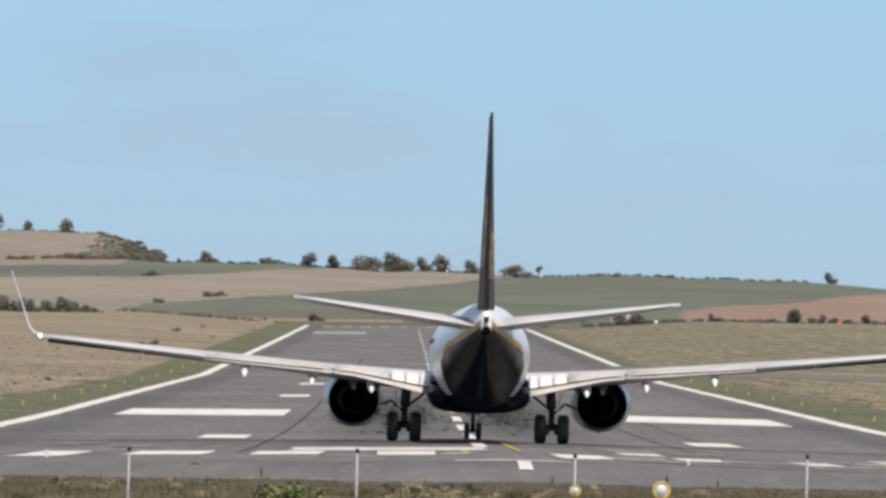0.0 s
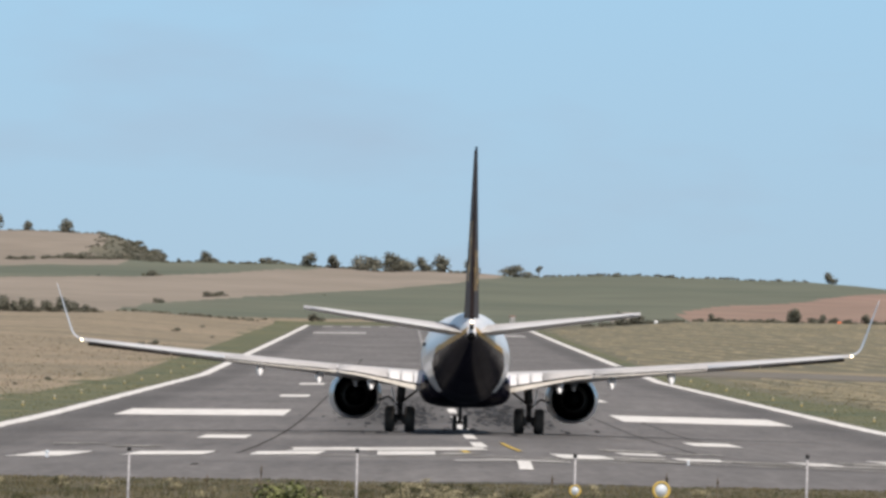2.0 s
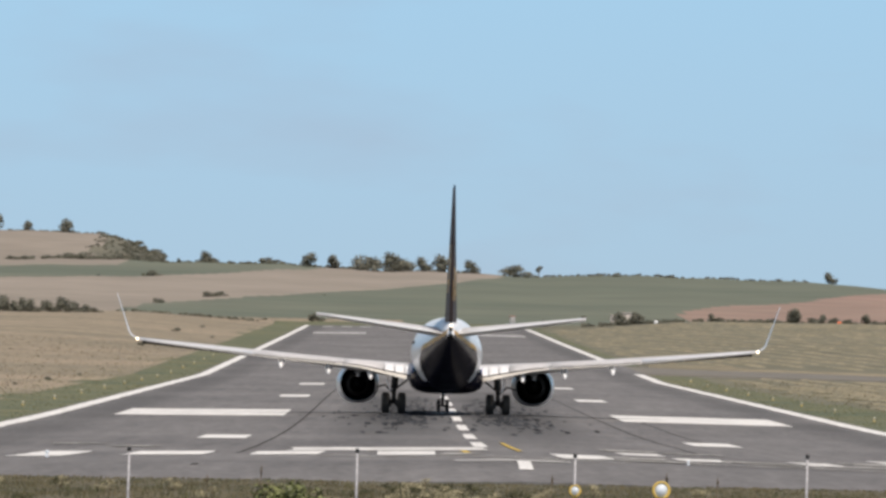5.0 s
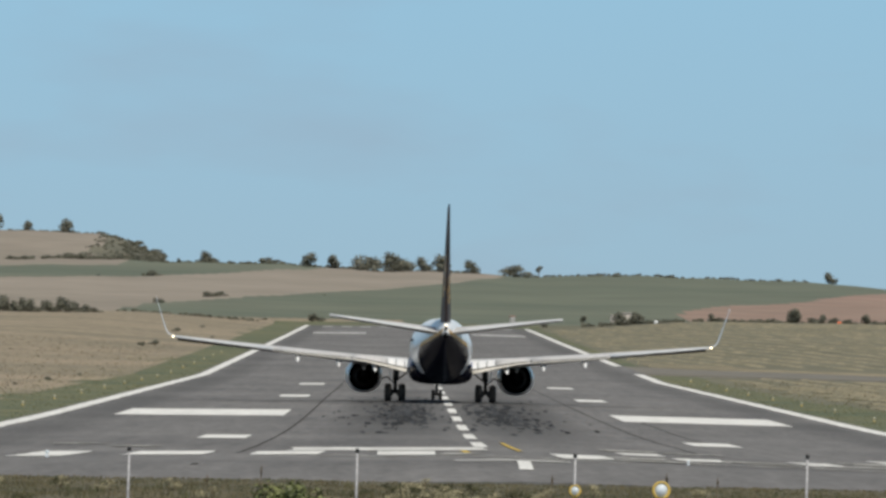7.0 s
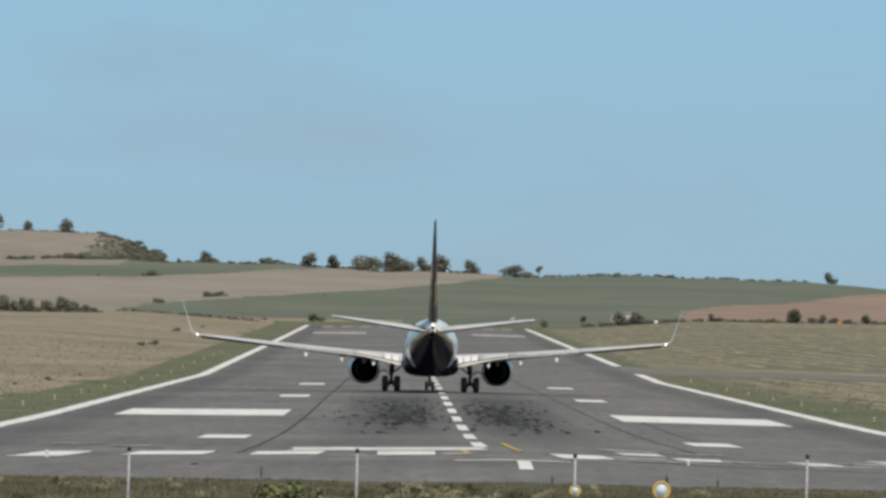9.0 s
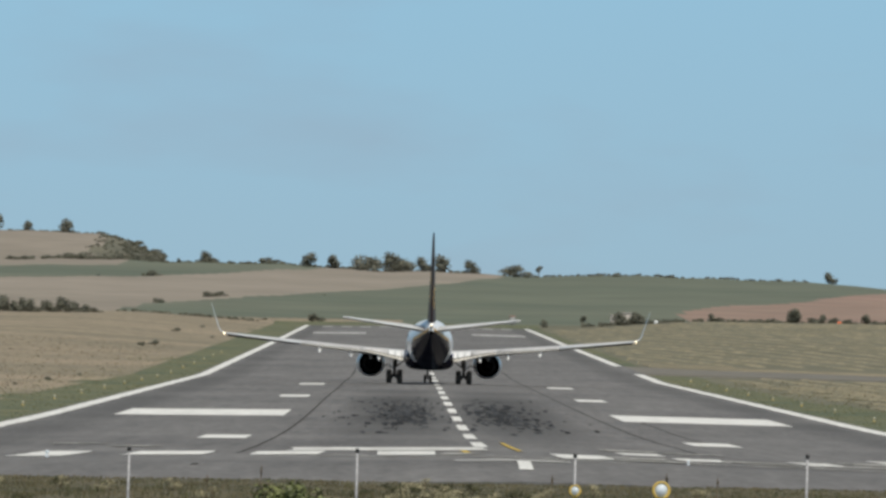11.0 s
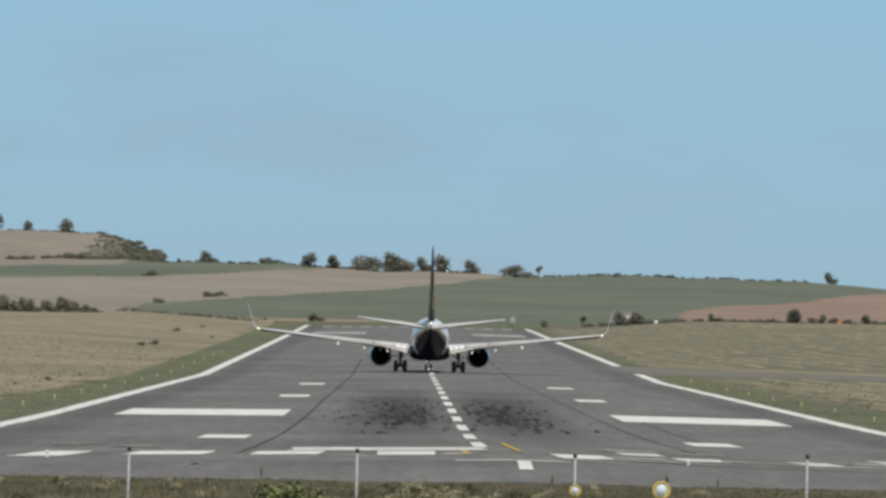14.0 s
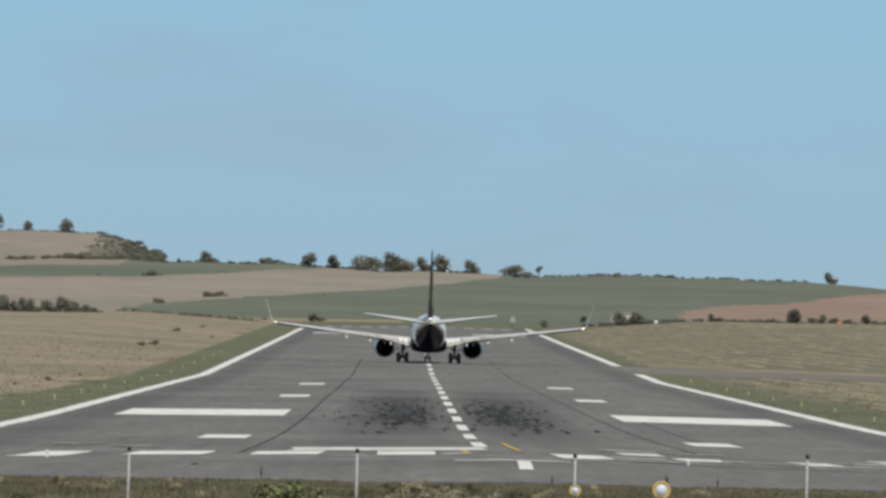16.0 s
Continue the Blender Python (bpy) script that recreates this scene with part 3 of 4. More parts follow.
        loft(bm, [ring(Vector((sx * x, yb + dy * L, z - 0.18 - dz)) - off, (1, 0, 0), (0, 0, 1), r, r * 1.1, 12)
                  for dy, dz, r in ((0, 0.4, 0.02), (0.12, 0.32, 0.09), (0.3, 0.2, 0.155), (0.55, 0.07, 0.19), (0.8, -0.04, 0.14), (1, -0.1, 0.02))])
        part("track_fairing", bm, WHITE, wing, "white pointed flap track fairing")
    # winglet: a blend and an upright blade
    le, ch, z = wing_at(16.85)
    bm = bmesh.new()
    rr = []
    for q in np.linspace(0, 1, 12):
        a = min(1, q / 0.28) * radians(72)
        x, zz = 16.85 + 0.55 * math.sin(a), z + 0.05 + 0.55 * (1 - math.cos(a))
        if q > 0.28:
            h = (q - 0.28) / 0.72 * 2.17
            x, zz = x + h * math.cos(a), zz + h * math.sin(a)
        c = 1.62 * (1 - q) + 0.5 * q
        y0 = le - 0.1 - 1.75 * q
        nrm = Vector((-math.sin(a) * sx, 0, math.cos(a)))
        pts = foil((0, 0, 0), c, 0.05)
        rr.append([Vector((sx * x, y0 + p.y, zz)) + nrm * p.z - off for p in pts])
    loft(bm, rr)
    part("winglet", bm, WHITE, wing, "tall white blended winglet")
    bm = bmesh.new()
    bmesh.ops.create_uvsphere(bm, u_segments=10, v_segments=6, radius=0.065, matrix=Matrix.Translation(Vector((sx * 16.9, le - 1.75, z + 0.02)) - off))
    part("tip_light", bm, GLOW, wing, "lit wing-tip light")

    # engine with pylon
    ex, ez = sx * 4.83, 1.52
    engine = part("engine", loft(bmesh.new(), [ring((ex, y, ez + dz), (1, 0, 0), (0, 0, 1), a, b, 40, 2.15) for y, a, b, dz in
                  ((1.6, 0.97, 0.93, 0), (1.75, 0.99, 0.94, 0), (3.0, 1.14, 1.06, 0), (4.6, 1.19, 1.08, -0.01), (5.8, 1.1, 1.0, -0.02), (6.3, 0.94, 0.87, -0.02),
                   (6.25, 0.78, 0.77, -0.02), (5.4, 0.76, 0.76, 0))], cap=False), WHITE, airliner, "white engine nacelle")
    # duct, plug and disc are black to hold the shade inside the nacelle
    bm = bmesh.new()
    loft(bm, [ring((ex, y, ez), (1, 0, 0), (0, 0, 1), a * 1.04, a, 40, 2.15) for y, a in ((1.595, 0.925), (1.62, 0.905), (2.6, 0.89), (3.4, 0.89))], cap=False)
    part("fan_duct", bm, SOOT_AND_SHADE, engine, "inner exhaust duct with its shade painted black")
    # nozzle colour is lowered to hold the shade within the duct
    bm = bmesh.new()
    loft(bm, [ring((ex, y, ez), (1, 0, 0), (0, 0, 1), a, a, 32) for y, a in ((0.75, 0.47), (0.8, 0.5), (2.0, 0.66), (3.2, 0.72))], cap=False)
    part("core_nozzle", bm, SHADED_GREY, engine, "metal core nozzle darkened for duct shade")
    bm = bmesh.new()
    loft(bm, [ring((ex, y, ez), (1, 0, 0), (0, 0, 1), a, a, 24) for y, a in ((0.35, 0.04), (0.8, 0.2), (1.6, 0.34))])
    part("exhaust_plug", bm, SOOT_AND_SHADE, engine)
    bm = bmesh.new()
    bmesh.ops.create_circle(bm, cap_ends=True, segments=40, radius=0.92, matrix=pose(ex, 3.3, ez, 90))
    part("fan_disc", bm, SOOT_AND_SHADE, engine)
    bm = bmesh.new()
    le, ch, z = wing_at(4.83)
    loft(bm, [[Vector((ex + k * 0.2 * wd, y, zz)) for k, zz in ((-1, z0), (1, z0), (1, z1), (-1, z1))]
              for y, z0, z1, wd in ((0.6, 1.9, 2.05, 0.2), (2.2, 2.0, 2.3, 1), (4.5, 2.4, 2.6, 1), (5.2, 2.55, 2.65, 0.4))])
    part("pylon", bm, WINGGREY, airliner, "grey engine pylon", False)

    # main landing gear
    gx = sx * 2.86
    gear = part("main_gear", tube(tube(bmesh.new(), (gx, 0, 0.5), (gx - sx * 0.02, 0.1, 1.35), 0.12), (gx - sx * 0.02, 0.1, 1.3), (gx - sx * 0.1, 0.2, 2.3), 0.19),
                STEEL, airliner, "steel main landing gear leg")
    part("axle", tube(bmesh.new(), (gx - 0.62, 0, 0.51), (gx + 0.62, 0, 0.51), 0.07), STEEL, gear)
    part("side_brace", tube(bmesh.new(), (gx, 0.1, 1.2), (gx - sx * 0.95, 0.2, 1.95), 0.05), STEEL, gear)
    bm = tube(bmesh.new(), (gx, -0.1, 1.05), (gx + sx * 0.5, -0.05, 1.5), 0.045)
    tube(bm, (gx + sx * 0.5, -0.05, 1.5), (gx + sx * 0.95, 0, 1.35), 0.045)
    part("drag_brace", bm, STEEL, gear)
    bm = box(bmesh.new(), (gx + sx * 0.28, 0.25, 1.55), (0.05, 0.9, 0.75), pose(0, 0, 0, 0, sx * 12))
    part("gear_door", bm, WHITE, gear, "white gear door")
    part("torque_link", box(box(bmesh.new(), (gx, -0.22, 0.95), (0.14, 0.25, 0.1), pose(0, 0, 0, 35)), (gx, -0.22, 0.75), (0.14, 0.25, 0.1), pose(0, 0, 0, -35)), STEEL, gear)
    for k in (-1, 1):
        wx = gx + k * 0.44
        bm = bmesh.new()
        loft(bm, [ring((wx + a, 0, 0.515), (0, 1, 0), (0, 0, 1), r, r, 32) for a, r in
                  ((-0.2, 0.3), (-0.225, 0.45), (-0.185, 0.53), (-0.1, 0.565), (0.1, 0.565), (0.185, 0.53), (0.225, 0.45), (0.2, 0.3))], cap=False)
        wheel = part("wheel", bm, TYRE, gear, "black main tyre")
        bm = bmesh.new()
        loft(bm, [ring((wx + a, 0, 0.515), (0, 1, 0), (0, 0, 1), r, r, 24) for a, r in ((-0.19, 0.3), (-0.1, 0.24), (0.1, 0.24), (0.19, 0.3))])
        part("rim", bm, DARKMETAL, wheel, "dark metal wheel rim")
        part("brake_pack", tube(bmesh.new(), (gx + k * 0.1, 0, 0.515), (gx + k * 0.24, 0, 0.515), 0.2, 0.22, 20), STEEL, gear)

# nose gear
nose = part("nose_gear", tube(bmesh.new(), (0, 15.6, 0.31), (0, 15.7, 1.5), 0.09), STEEL, airliner, "steel nose gear leg")
part("nose_axle", tube(bmesh.new(), (-0.3, 15.6, 0.315), (0.3, 15.6, 0.315), 0.05), STEEL, nose)
for k in (-1, 1):
    bm = bmesh.new()
    loft(bm, [ring((k * 0.24 + a, 15.6, 0.315), (0, 1, 0), (0, 0, 1), r, r, 24) for a, r in ((-0.1, 0.17), (-0.11, 0.27), (-0.06, 0.343), (0.06, 0.343), (0.11, 0.27), (0.1, 0.17))])
    part("nose_wheel", bm, TYRE, nose, "black nose tyre")
    part("nose_gear_door", box(bmesh.new(), (k * 0.36, 16.2, 1.25), (0.04, 1.2, 0.5)), WHITE, nose, "white nose gear door")

# fin and tailplane
bm = bmesh.new()
rr = []
for q in np.linspace(0, 1, 14):
    z = 4.7 + 7.56 * q
    le, te = -11.6 - 7.3 * q, -17.8 - 2.6 * q
    rr.append([Vector((p.z * 0.95, p.y, z)) for p in foil((0, le, 0), (le - te), 0.1 - 0.015 * q)])


def fin_paint(c):
    s = math.sin(c.z * 2.1 + c.y * 0.9)
    return 1 if 5.6 < c.z < 8.8 and s > 0.86 else 0


loft(bm, rr, pick=fin_paint)
fin = part("fin", bm, [NAVY, GOLD], airliner, "tall navy fin with gold lines")
bm = bmesh.new()
rr = []
for q in np.linspace(0, 1, 70):
    z, y0, y1, w = 5.0 + 7.1 * q, -16.4 - 3.2 * q, -17.95 - 2.55 * q, 0.32 - 0.25 * q
    half = [(1 - 0.7 * i / 6, y0 + (y1 - y0) * i / 6) for i in range(7)]
    rr.append([Vector((w * k, y, z)) for k, y in half] + [Vector((-w * k, y, z)) for k, y in half[::-1]])


def rudder_paint(c):
    """Gold strands that rise over the rudder."""
    q = (c.z - 5.0) / 7.1
    across_ = (c.y + 16.4 + 3.2 * q) / (-1.55 + 0.65 * q)
    if c.x > 0.02:
        return 1 if 6.15 < c.z < 7.9 and math.sin(11 * across_ + 1.6 * c.z) > 0.45 else 0
    if c.x < -0.02:
        return 1 if 6.5 < c.z < 9.1 and math.sin(9 * across_ - 1.3 * c.z) > 0.6 else 0
    return 0


loft(bm, rr, pick=rudder_paint)
part("rudder", bm, [RUDDER, GOLD], fin, "dark navy rudder with gold strands", False)
bm = bmesh.new()
loft(bm, [ring((0, y, z), (1, 0, 0), (0, 0, 1), a, b, 12) for y, z, a, b in ((-7.5, 5.15, 0.03, 0.05), (-11, 5.15, 0.16, 0.4), (-15, 4.9, 0.25, 0.42), (-17.6, 4.75, 0.25, 0.3), (-18.3, 4.7, 0.1, 0.1))])
part("fin_root", bm, WHITE, airliner, "white fin root fairing")
for sx in (-1, 1):
    bm = bmesh.new()
    loft(bm, [foil((sx * x, -13.6 - 0.62 * (x - 0.5), 4.36 + 0.135 * (x - 0.5)), 4.0 - 0.375 * (x - 0.5), 0.135) for x in np.linspace(0.4, 7.17, 8)])
    stab = part("tailplane", bm, WINGGREY, airliner, "light grey tailplane")
    bm = bmesh.new()
    loft(bm, [foil((sx * x, -13.6 - 0.62 * (x - 0.5) - 0.72 * (4.0 - 0.375 * (x - 0.5)), 4.42 + 0.135 * (x - 0.5)), 0.32 * (4.0 - 0.375 * (x - 0.5)), 0.15, 0.03) for x in np.linspace(0.9, 6.9, 6)])
    part("elevator", bm, WHITE, stab, "white elevator")


# ---------------- fence and lamps by the runway's end ----------------
def fence_post(x, top, lean):
    z0 = ground_z(x, 150) - 0.1
    h = top - z0
    post = part("post", tube(bmesh.new(), (0, 0, 0), (lean, 0, h - 0.02), 0.0175, 0.017, 10), GALV, None)
    tagged(post, "slim galvanised fence post with black cap", "post", "fence posts")
    post.name = "fence_post"
    post.location = (x, 150, z0)
    part("cap", tube(bmesh.new(), (lean, 0, h - 0.03), (lean, 0, h + 0.02), 0.028, 0.024, 10), CAPBLACK, post, "black plastic cap")


for x, top, lean in ((-3.62, 3.18, 0.02), (-0.585, 3.21, 0.012), (2.32, 3.195, 0.0), (5.39, 3.24, 0.012)):
    fence_post(x, top, lean)


def approach_light(x, y, z, r):
    g = ground_z(x, y) - 0.05
    ob = tagged(new("approach_light"), "lit approach lamp with yellow housing on a pole", "light", "approach lights")
    ob.location = (x, y, g)
    h = z - g
    part("pole", tube(bmesh.new(), (0, 0.06, 0), (0, 0.06, h - r * 0.9), 0.022), GALV, ob, "galvanised pole")
    bm = bmesh.new()
    loft(bm, [ring((0, yy, h), (1, 0, 0), (0, 0, 1), a, a, 28) for yy, a in
              ((-0.03, r * 0.72), (-0.05, r * 0.9), (-0.03, r), (0.06, r * 0.97), (0.14, r * 0.6), (0.17, r * 0.15))], cap=False)
    part("housing", bm, HOUSING, ob, "yellow lamp housing")
    bm = bmesh.new()
    loft(bm, [ring((0, yy, h), (1, 0, 0), (0, 0, 1), a, a, 24) for yy, a in ((-0.075, r * 0.1), (-0.065, r * 0.45), (-0.03, r * 0.74))])
    part("lens", bm, LENS, ob, "bright white glass lens")
    part("clamp", box(bmesh.new(), (0, 0.06, h - r), (0.06, 0.08, 0.06)), HOUSING, ob)


approach_light(2.17, 140, 2.87, 0.075)
approach_light(2.775, 120, 3.18, 0.098)


def edge_light(x, y, z, h, label, group, lit):
    ob = tagged(new("runway_light"), label, "light", group)
    ob.location = (x, y, z)
    part("stem", tube(bmesh.new(), (0, 0, 0), (0, 0, h * 0.65), h * 0.11, h * 0.09, 8), lit, ob, "pale yellow stem")
    part("foot", tube(bmesh.new(), (0, 0, 0), (0, 0, 0.05), h * 0.3, h * 0.26, 12), HOUSING if lit is PALE else lit, ob)
    bm = bmesh.new()
    loft(bm, [ring((0, 0, zz), (1, 0, 0), (0, 1, 0), a, a, 12) for zz, a in ((h * 0.55, h * 0.24), (h * 0.7, h * 0.3), (h * 0.9, h * 0.24), (h, h * 0.08))])
    part("dome", bm, lit, ob, "pale glass dome")


PALE = mat("pale_glass", (0.55, 0.51, 0.38), None, 3.0, 0.2)
for k in range(14):
    for sx in (-1, 1):
        y = 603 + 60.5 * k
        x = AXIS + sx * 25
        if sx > 0 and 1100 < y < 1225:
            continue
        edge_light(x, y, ground_z(x, y), 0.26, "small yellow runway edge light in the verge", "runway edge lights", PALE)
edge_light(-10.35, 331, grade(331) + crown(-10.35, 331), 0.21, "small lit threshold lamp on the asphalt", "threshold lamps", LENS)
edge_light(7.9, 310, grade(310) + crown(7.9, 310), 0.14, "small lit threshold lamp on the asphalt", "threshold lamps", LENS)


# ---------------- trees and bushes ----------------
def leafy(name, lobes, count, size, seed, material, parent, label=""):
    """A crown of loose leaves round several lobes (x, y, z, rx, rz)."""
    r = random.Random(seed)
    v, f = [], []
    wts = [l[3] * l[3] * l[4] for l in lobes]
    for k in range(count):
        x, y, z, rx, rz = r.choices(lobes, wts)[0]
        d = Vector((r.gauss(0, 1), r.gauss(0, 1), r.gauss(0, 1))).normalized() * (r.random() ** 0.4) * r.uniform(0.8, 1.12)
        c = Vector((x + d.x * rx, y + d.y * rx, z + d.z * rz))
        face = (d.normalized() + 0.45 * Vector((r.gauss(0, 1), r.gauss(0, 1), r.gauss(0, 1)))).normalized()
        a = (Matrix.Rotation(r.uniform(0, 6.28), 3, face) @ face.orthogonal()).normalized()
        b = face.cross(a)
        s = size * r.uniform(0.6, 1.4)
        n = len(v)
        v += [c - a * s, c + b * s * 0.6, c + a * s, c - b * s * 0.6]
        f.append((n, n + 1, n + 2, n + 3))
    ob = raw(name, v, f, material)
    ob.parent = parent
    return tagged(ob, label)


def tree_kind(seed, lobes, trunk_h, label, count=900, size=0.28):
    t = tagged(new("tree"), label, "tree")
    bm = tube(bmesh.new(), (0, 0, -0.3), (0.1, 0, trunk_h), 0.22, 0.13, 8)
    part("trunk", bm, BARK, t)
    r = random.Random(seed)
    bm = bmesh.new()
    for l in lobes:
        tube(bm, (0.1, 0, trunk_h * 0.8), (l[0], l[1], l[2]), 0.1, 0.04, 6)
    part("limb", bm, BARK, t)
    leafy("crown", lobes, count, size, seed, HAZED_LEAF, t, "dark green leafy crown")
    return t


def cluster(seed, n, w, h, base):
    r = random.Random(seed)
    out = []
    for k in range(n):
        a = r.uniform(-1, 1)
        z = base + (h - base) * r.uniform(0.25, 0.8) * (1 - 0.5 * a * a)
        out.append((a * w * 0.38, r.uniform(-1, 1) * w * 0.3, z, w * r.uniform(0.22, 0.32), (h - base) * r.uniform(0.2, 0.3)))
    return out


KINDS = [tree_kind(11, cluster(11, 8, 5.0, 5.0, 0.2), 1.2, "dark green round-crowned tree on the skyline"),
         tree_kind(12, cluster(12, 11, 8.0, 5.0, -0.3), 0.9, "broad dark green tree on the skyline", 1400),
         tree_kind(13, cluster(13, 4, 2.6, 4.6, 1.8), 2.4, "thin sparse tree on the skyline", 350),
         tree_kind(14, cluster(14, 8, 6.0, 3.0, 0.0), 0.6, "low dark green hedge bush", 1000, 0.22)]
for q, kt in enumerate(KINDS):
    kt.location = (-60 + 40 * q, 4300, ground_z(-60 + 40 * q, 4300) - 0.1)


def plant(x, y, kind, scale, turn=0.0, sink=0.0, label=""):
    m = Matrix.Translation((x, y, ground_z(x, y) - sink)) @ Matrix.Rotation(turn, 4, "Z") @ Matrix.Diagonal((scale, scale, scale, 1))
    ob = copy_thing(KINDS[kind], m)
    return tagged(ob, label)




def thicket(name, places, seed, label):
    """One joined growth of many low bushes; places hold x, y, size and sink."""
    r = random.Random(seed)
    lobes = []
    for x, y, sc, sink in places:
        g = ground_z(x, y) - sink
        for k in range(3):
            lobes.append((x + r.uniform(-1.8, 1.8) * sc, y + r.uniform(-1, 1) * sc, g + r.uniform(0.5, 1.7) * sc, r.uniform(1.1, 1.7) * sc, r.uniform(0.6, 1.0) * sc))
    size = 0.24 * sum(p[2] for p in places) / len(places) + 0.09
    ob = leafy(name, lobes, 150 * len(places), size, seed, HAZED_LEAF, None)
    tagged(ob, label, "bushes", kind="stuff")


rng = random.Random(21)
SKYLINE = ((-31, 0, 0.75), (-23, 0, 0.7), (-11.5, 1, 0.95), (-1.5, 1, 0.85), (-2.5, 0, 1.0), (6, 0, 0.75), (13, 0, 0.9), (22, 0, 0.7), (35.5, 3, 1.1),
           (43, 2, 0.72), (62, 3, 0.36), (67, 3, 0.42), (84, 3, 0.34), (135.4, 0, 0.62), (119, 3, 0.32), (124, 3, 0.26), (127, 3, 0.26))
for x, kd, sc in SKYLINE:
    plant(x, 3585 + rng.uniform(-10, 10), kd, sc * 1.4, rng.uniform(0, 6), 0.3)
# hedge along the skyline and over the far hill
for k in range(40):
    x = -82 + k * 1.35 + rng.uniform(-0.6, 0.6)
    tall = 1.5 if 13 < k < 17 or 28 < k < 32 else 1.0
    plant(x, 3590 + rng.uniform(-15, 15), 3, rng.uniform(0.28, 0.5) * tall, rng.uniform(0, 6), 0.4)
thicket("skyline_hedge", [(30 + k * 1.3 + rng.uniform(-0.8, 0.8), 3592 + rng.uniform(-8, 8), rng.uniform(0.2, 0.4) * (1.5 if k in (24, 25, 26, 27, 40, 41, 42) else 1.0), 0.15) for k in range(70)]
        + [(-31 + k * 0.9 + rng.uniform(-0.5, 0.5), 3592 + rng.uniform(-8, 8), rng.uniform(0.25, 0.5), 0.15) for k in range(62)], 71, "low dark hedge along the skyline")
for x, kd, sc in ((-71.5, 0, 0.36), (-62, 0, 0.85), (-62.5, 3, 0.8), (-44, 3, 0.85)):
    plant(x, 3588, kd, sc, rng.uniform(0, 6), 0.3)
for x, y, kd, sc in ((-123.3, 4150, 0, 1.25), (-136.0, 4100, 0, 0.85), (-149.5, 4150, 0, 1.6)):
    plant(x, y, kd, sc, 0.6 * kd, 0.4, "round dark tree on the far hill")
slope = []
for k in range(150):
    y = 3700 + 420 * rng.random()
    x = -108 + 26 * rng.random() - 0.012 * (y - 3700)
    slope.append((x, y, rng.uniform(0.4, 0.75) * (1.3 if x > -98 else 0.75), 0.3))
thicket("hillside_scrub", slope, 72, "dark scrub covering the hill's flank")
plant(-82.5, 3690, 0, 0.8, 1.0, 0.3, "dense dark bush at the hill's foot")
thicket("hilltop_scrub", [(-146 + 30 * k / 35 + rng.uniform(-1.0, 1.0), 4152, rng.uniform(0.3, 0.6), 0.2) for k in range(36)], 73, "low bushes on the far hill's crest")
for k in range(48):
    x = -126 + 43 * k / 47 + rng.uniform(-0.6, 0.6)
    if -119 < x < -115.5:
        continue
    plant(x, 3600 + rng.uniform(-8, 8), 3, rng.uniform(0.42, 0.7) * (1.45 if -108 < x < -103 else 1.0), rng.uniform(0, 6), 0.4)
# hedges at the foot of the slope
for x, kd, sc in ((-75, 0, 0.82), (-73.6, 0, 0.7), (-72.2, 3, 0.7), (-71, 0, 0.5), (-69.8, 0, 0.62), (-68.6, 0, 0.58), (-67.3, 3, 0.55), (-65.9, 0, 0.5), (-64.6, 0, 0.52),
                  (-63.2, 0, 0.48), (-61.6, 0, 0.68), (-60.4, 0, 0.5), (-59.8, 3, 0.5), (-57.6, 0, 0.4), (-56.8, 3, 0.45)):
    plant(x, 2080 + rng.uniform(-15, 15), kd, sc, rng.uniform(0, 6), 0.3, "dark hedge bush between the fields")
thicket("field_edge_growth", [(-57 + 0.6 * k + rng.uniform(-0.3, 0.3), 2240 + rng.uniform(-12, 12), rng.uniform(0.14, 0.32), 0.1) for k in range(48)], 74, "low growth along the field edge")
for x, y, sc in ((-56.8, 2620, 0.55), (-47.2, 2746, 0.6), (-45.9, 2752, 0.5), (-44.6, 2761, 0.55), (-71.6, 3189, 0.75), (-70.2, 3195, 0.6), (-85, 3150, 0.25), (-20, 2850, 0.2)):
    plant(x, y, 3, sc, rng.uniform(0, 6), 0.3, "dark bush on the field edge")
for x, y, kd, sc in ((-18.5, 2262, 0, 0.42), (-16.5, 2262, 3, 0.42), (-27.8, 2262, 3, 0.25), (28.3, 2240, 0, 0.36), (35.6, 2240, 2, 0.6), (36.6, 2240, 3, 0.35), (40.8, 2230, 3, 0.3),
                     (43.2, 2225, 0, 0.62), (45.6, 2225, 0, 0.58), (47.0, 2225, 0, 0.5), (49.0, 2230, 3, 0.34), (52.5, 2230, 3, 0.32), (55, 2230, 3, 0.3),
                     (60.8, 2225, 0, 0.4), (62.6, 2225, 3, 0.42), (70, 2220, 3, 0.34), (72.2, 2220, 3, 0.42), (75.6, 2200, 0, 0.66), (76.6, 2200, 0, 0.62), (80.2, 2205, 3, 0.5),
                     (82.0, 2205, 0, 0.42), (84.2, 2200, 3, 0.5), (86.8, 2200, 3, 0.42), (89.4, 2190, 0, 0.46), (92, 2200, 3, 0.36), (94.6, 2200, 3, 0.38)):
    plant(x, y, kd, sc, rng.uniform(0, 6), 0.2, "dark bush beyond the runway's end")
thicket("field_end_growth", [(36 + 0.6 * k + rng.uniform(-0.4, 0.4), 2235 + rng.uniform(-12, 12), rng.uniform(0.18, 0.4), 0.12) for k in range(104)], 75, "low rough growth at the field's end")
for x, y, sc in ((-35.35, 1765, 0.24), (-33.7, 1902, 0.16), (-33.5, 1448, 0.22), (-32.5, 1479, 0.25), (-28.4, 1686, 0.12)):
    plant(x, y, 3, sc, rng.uniform(0, 6), 0.05, "small dry shrub in the field")
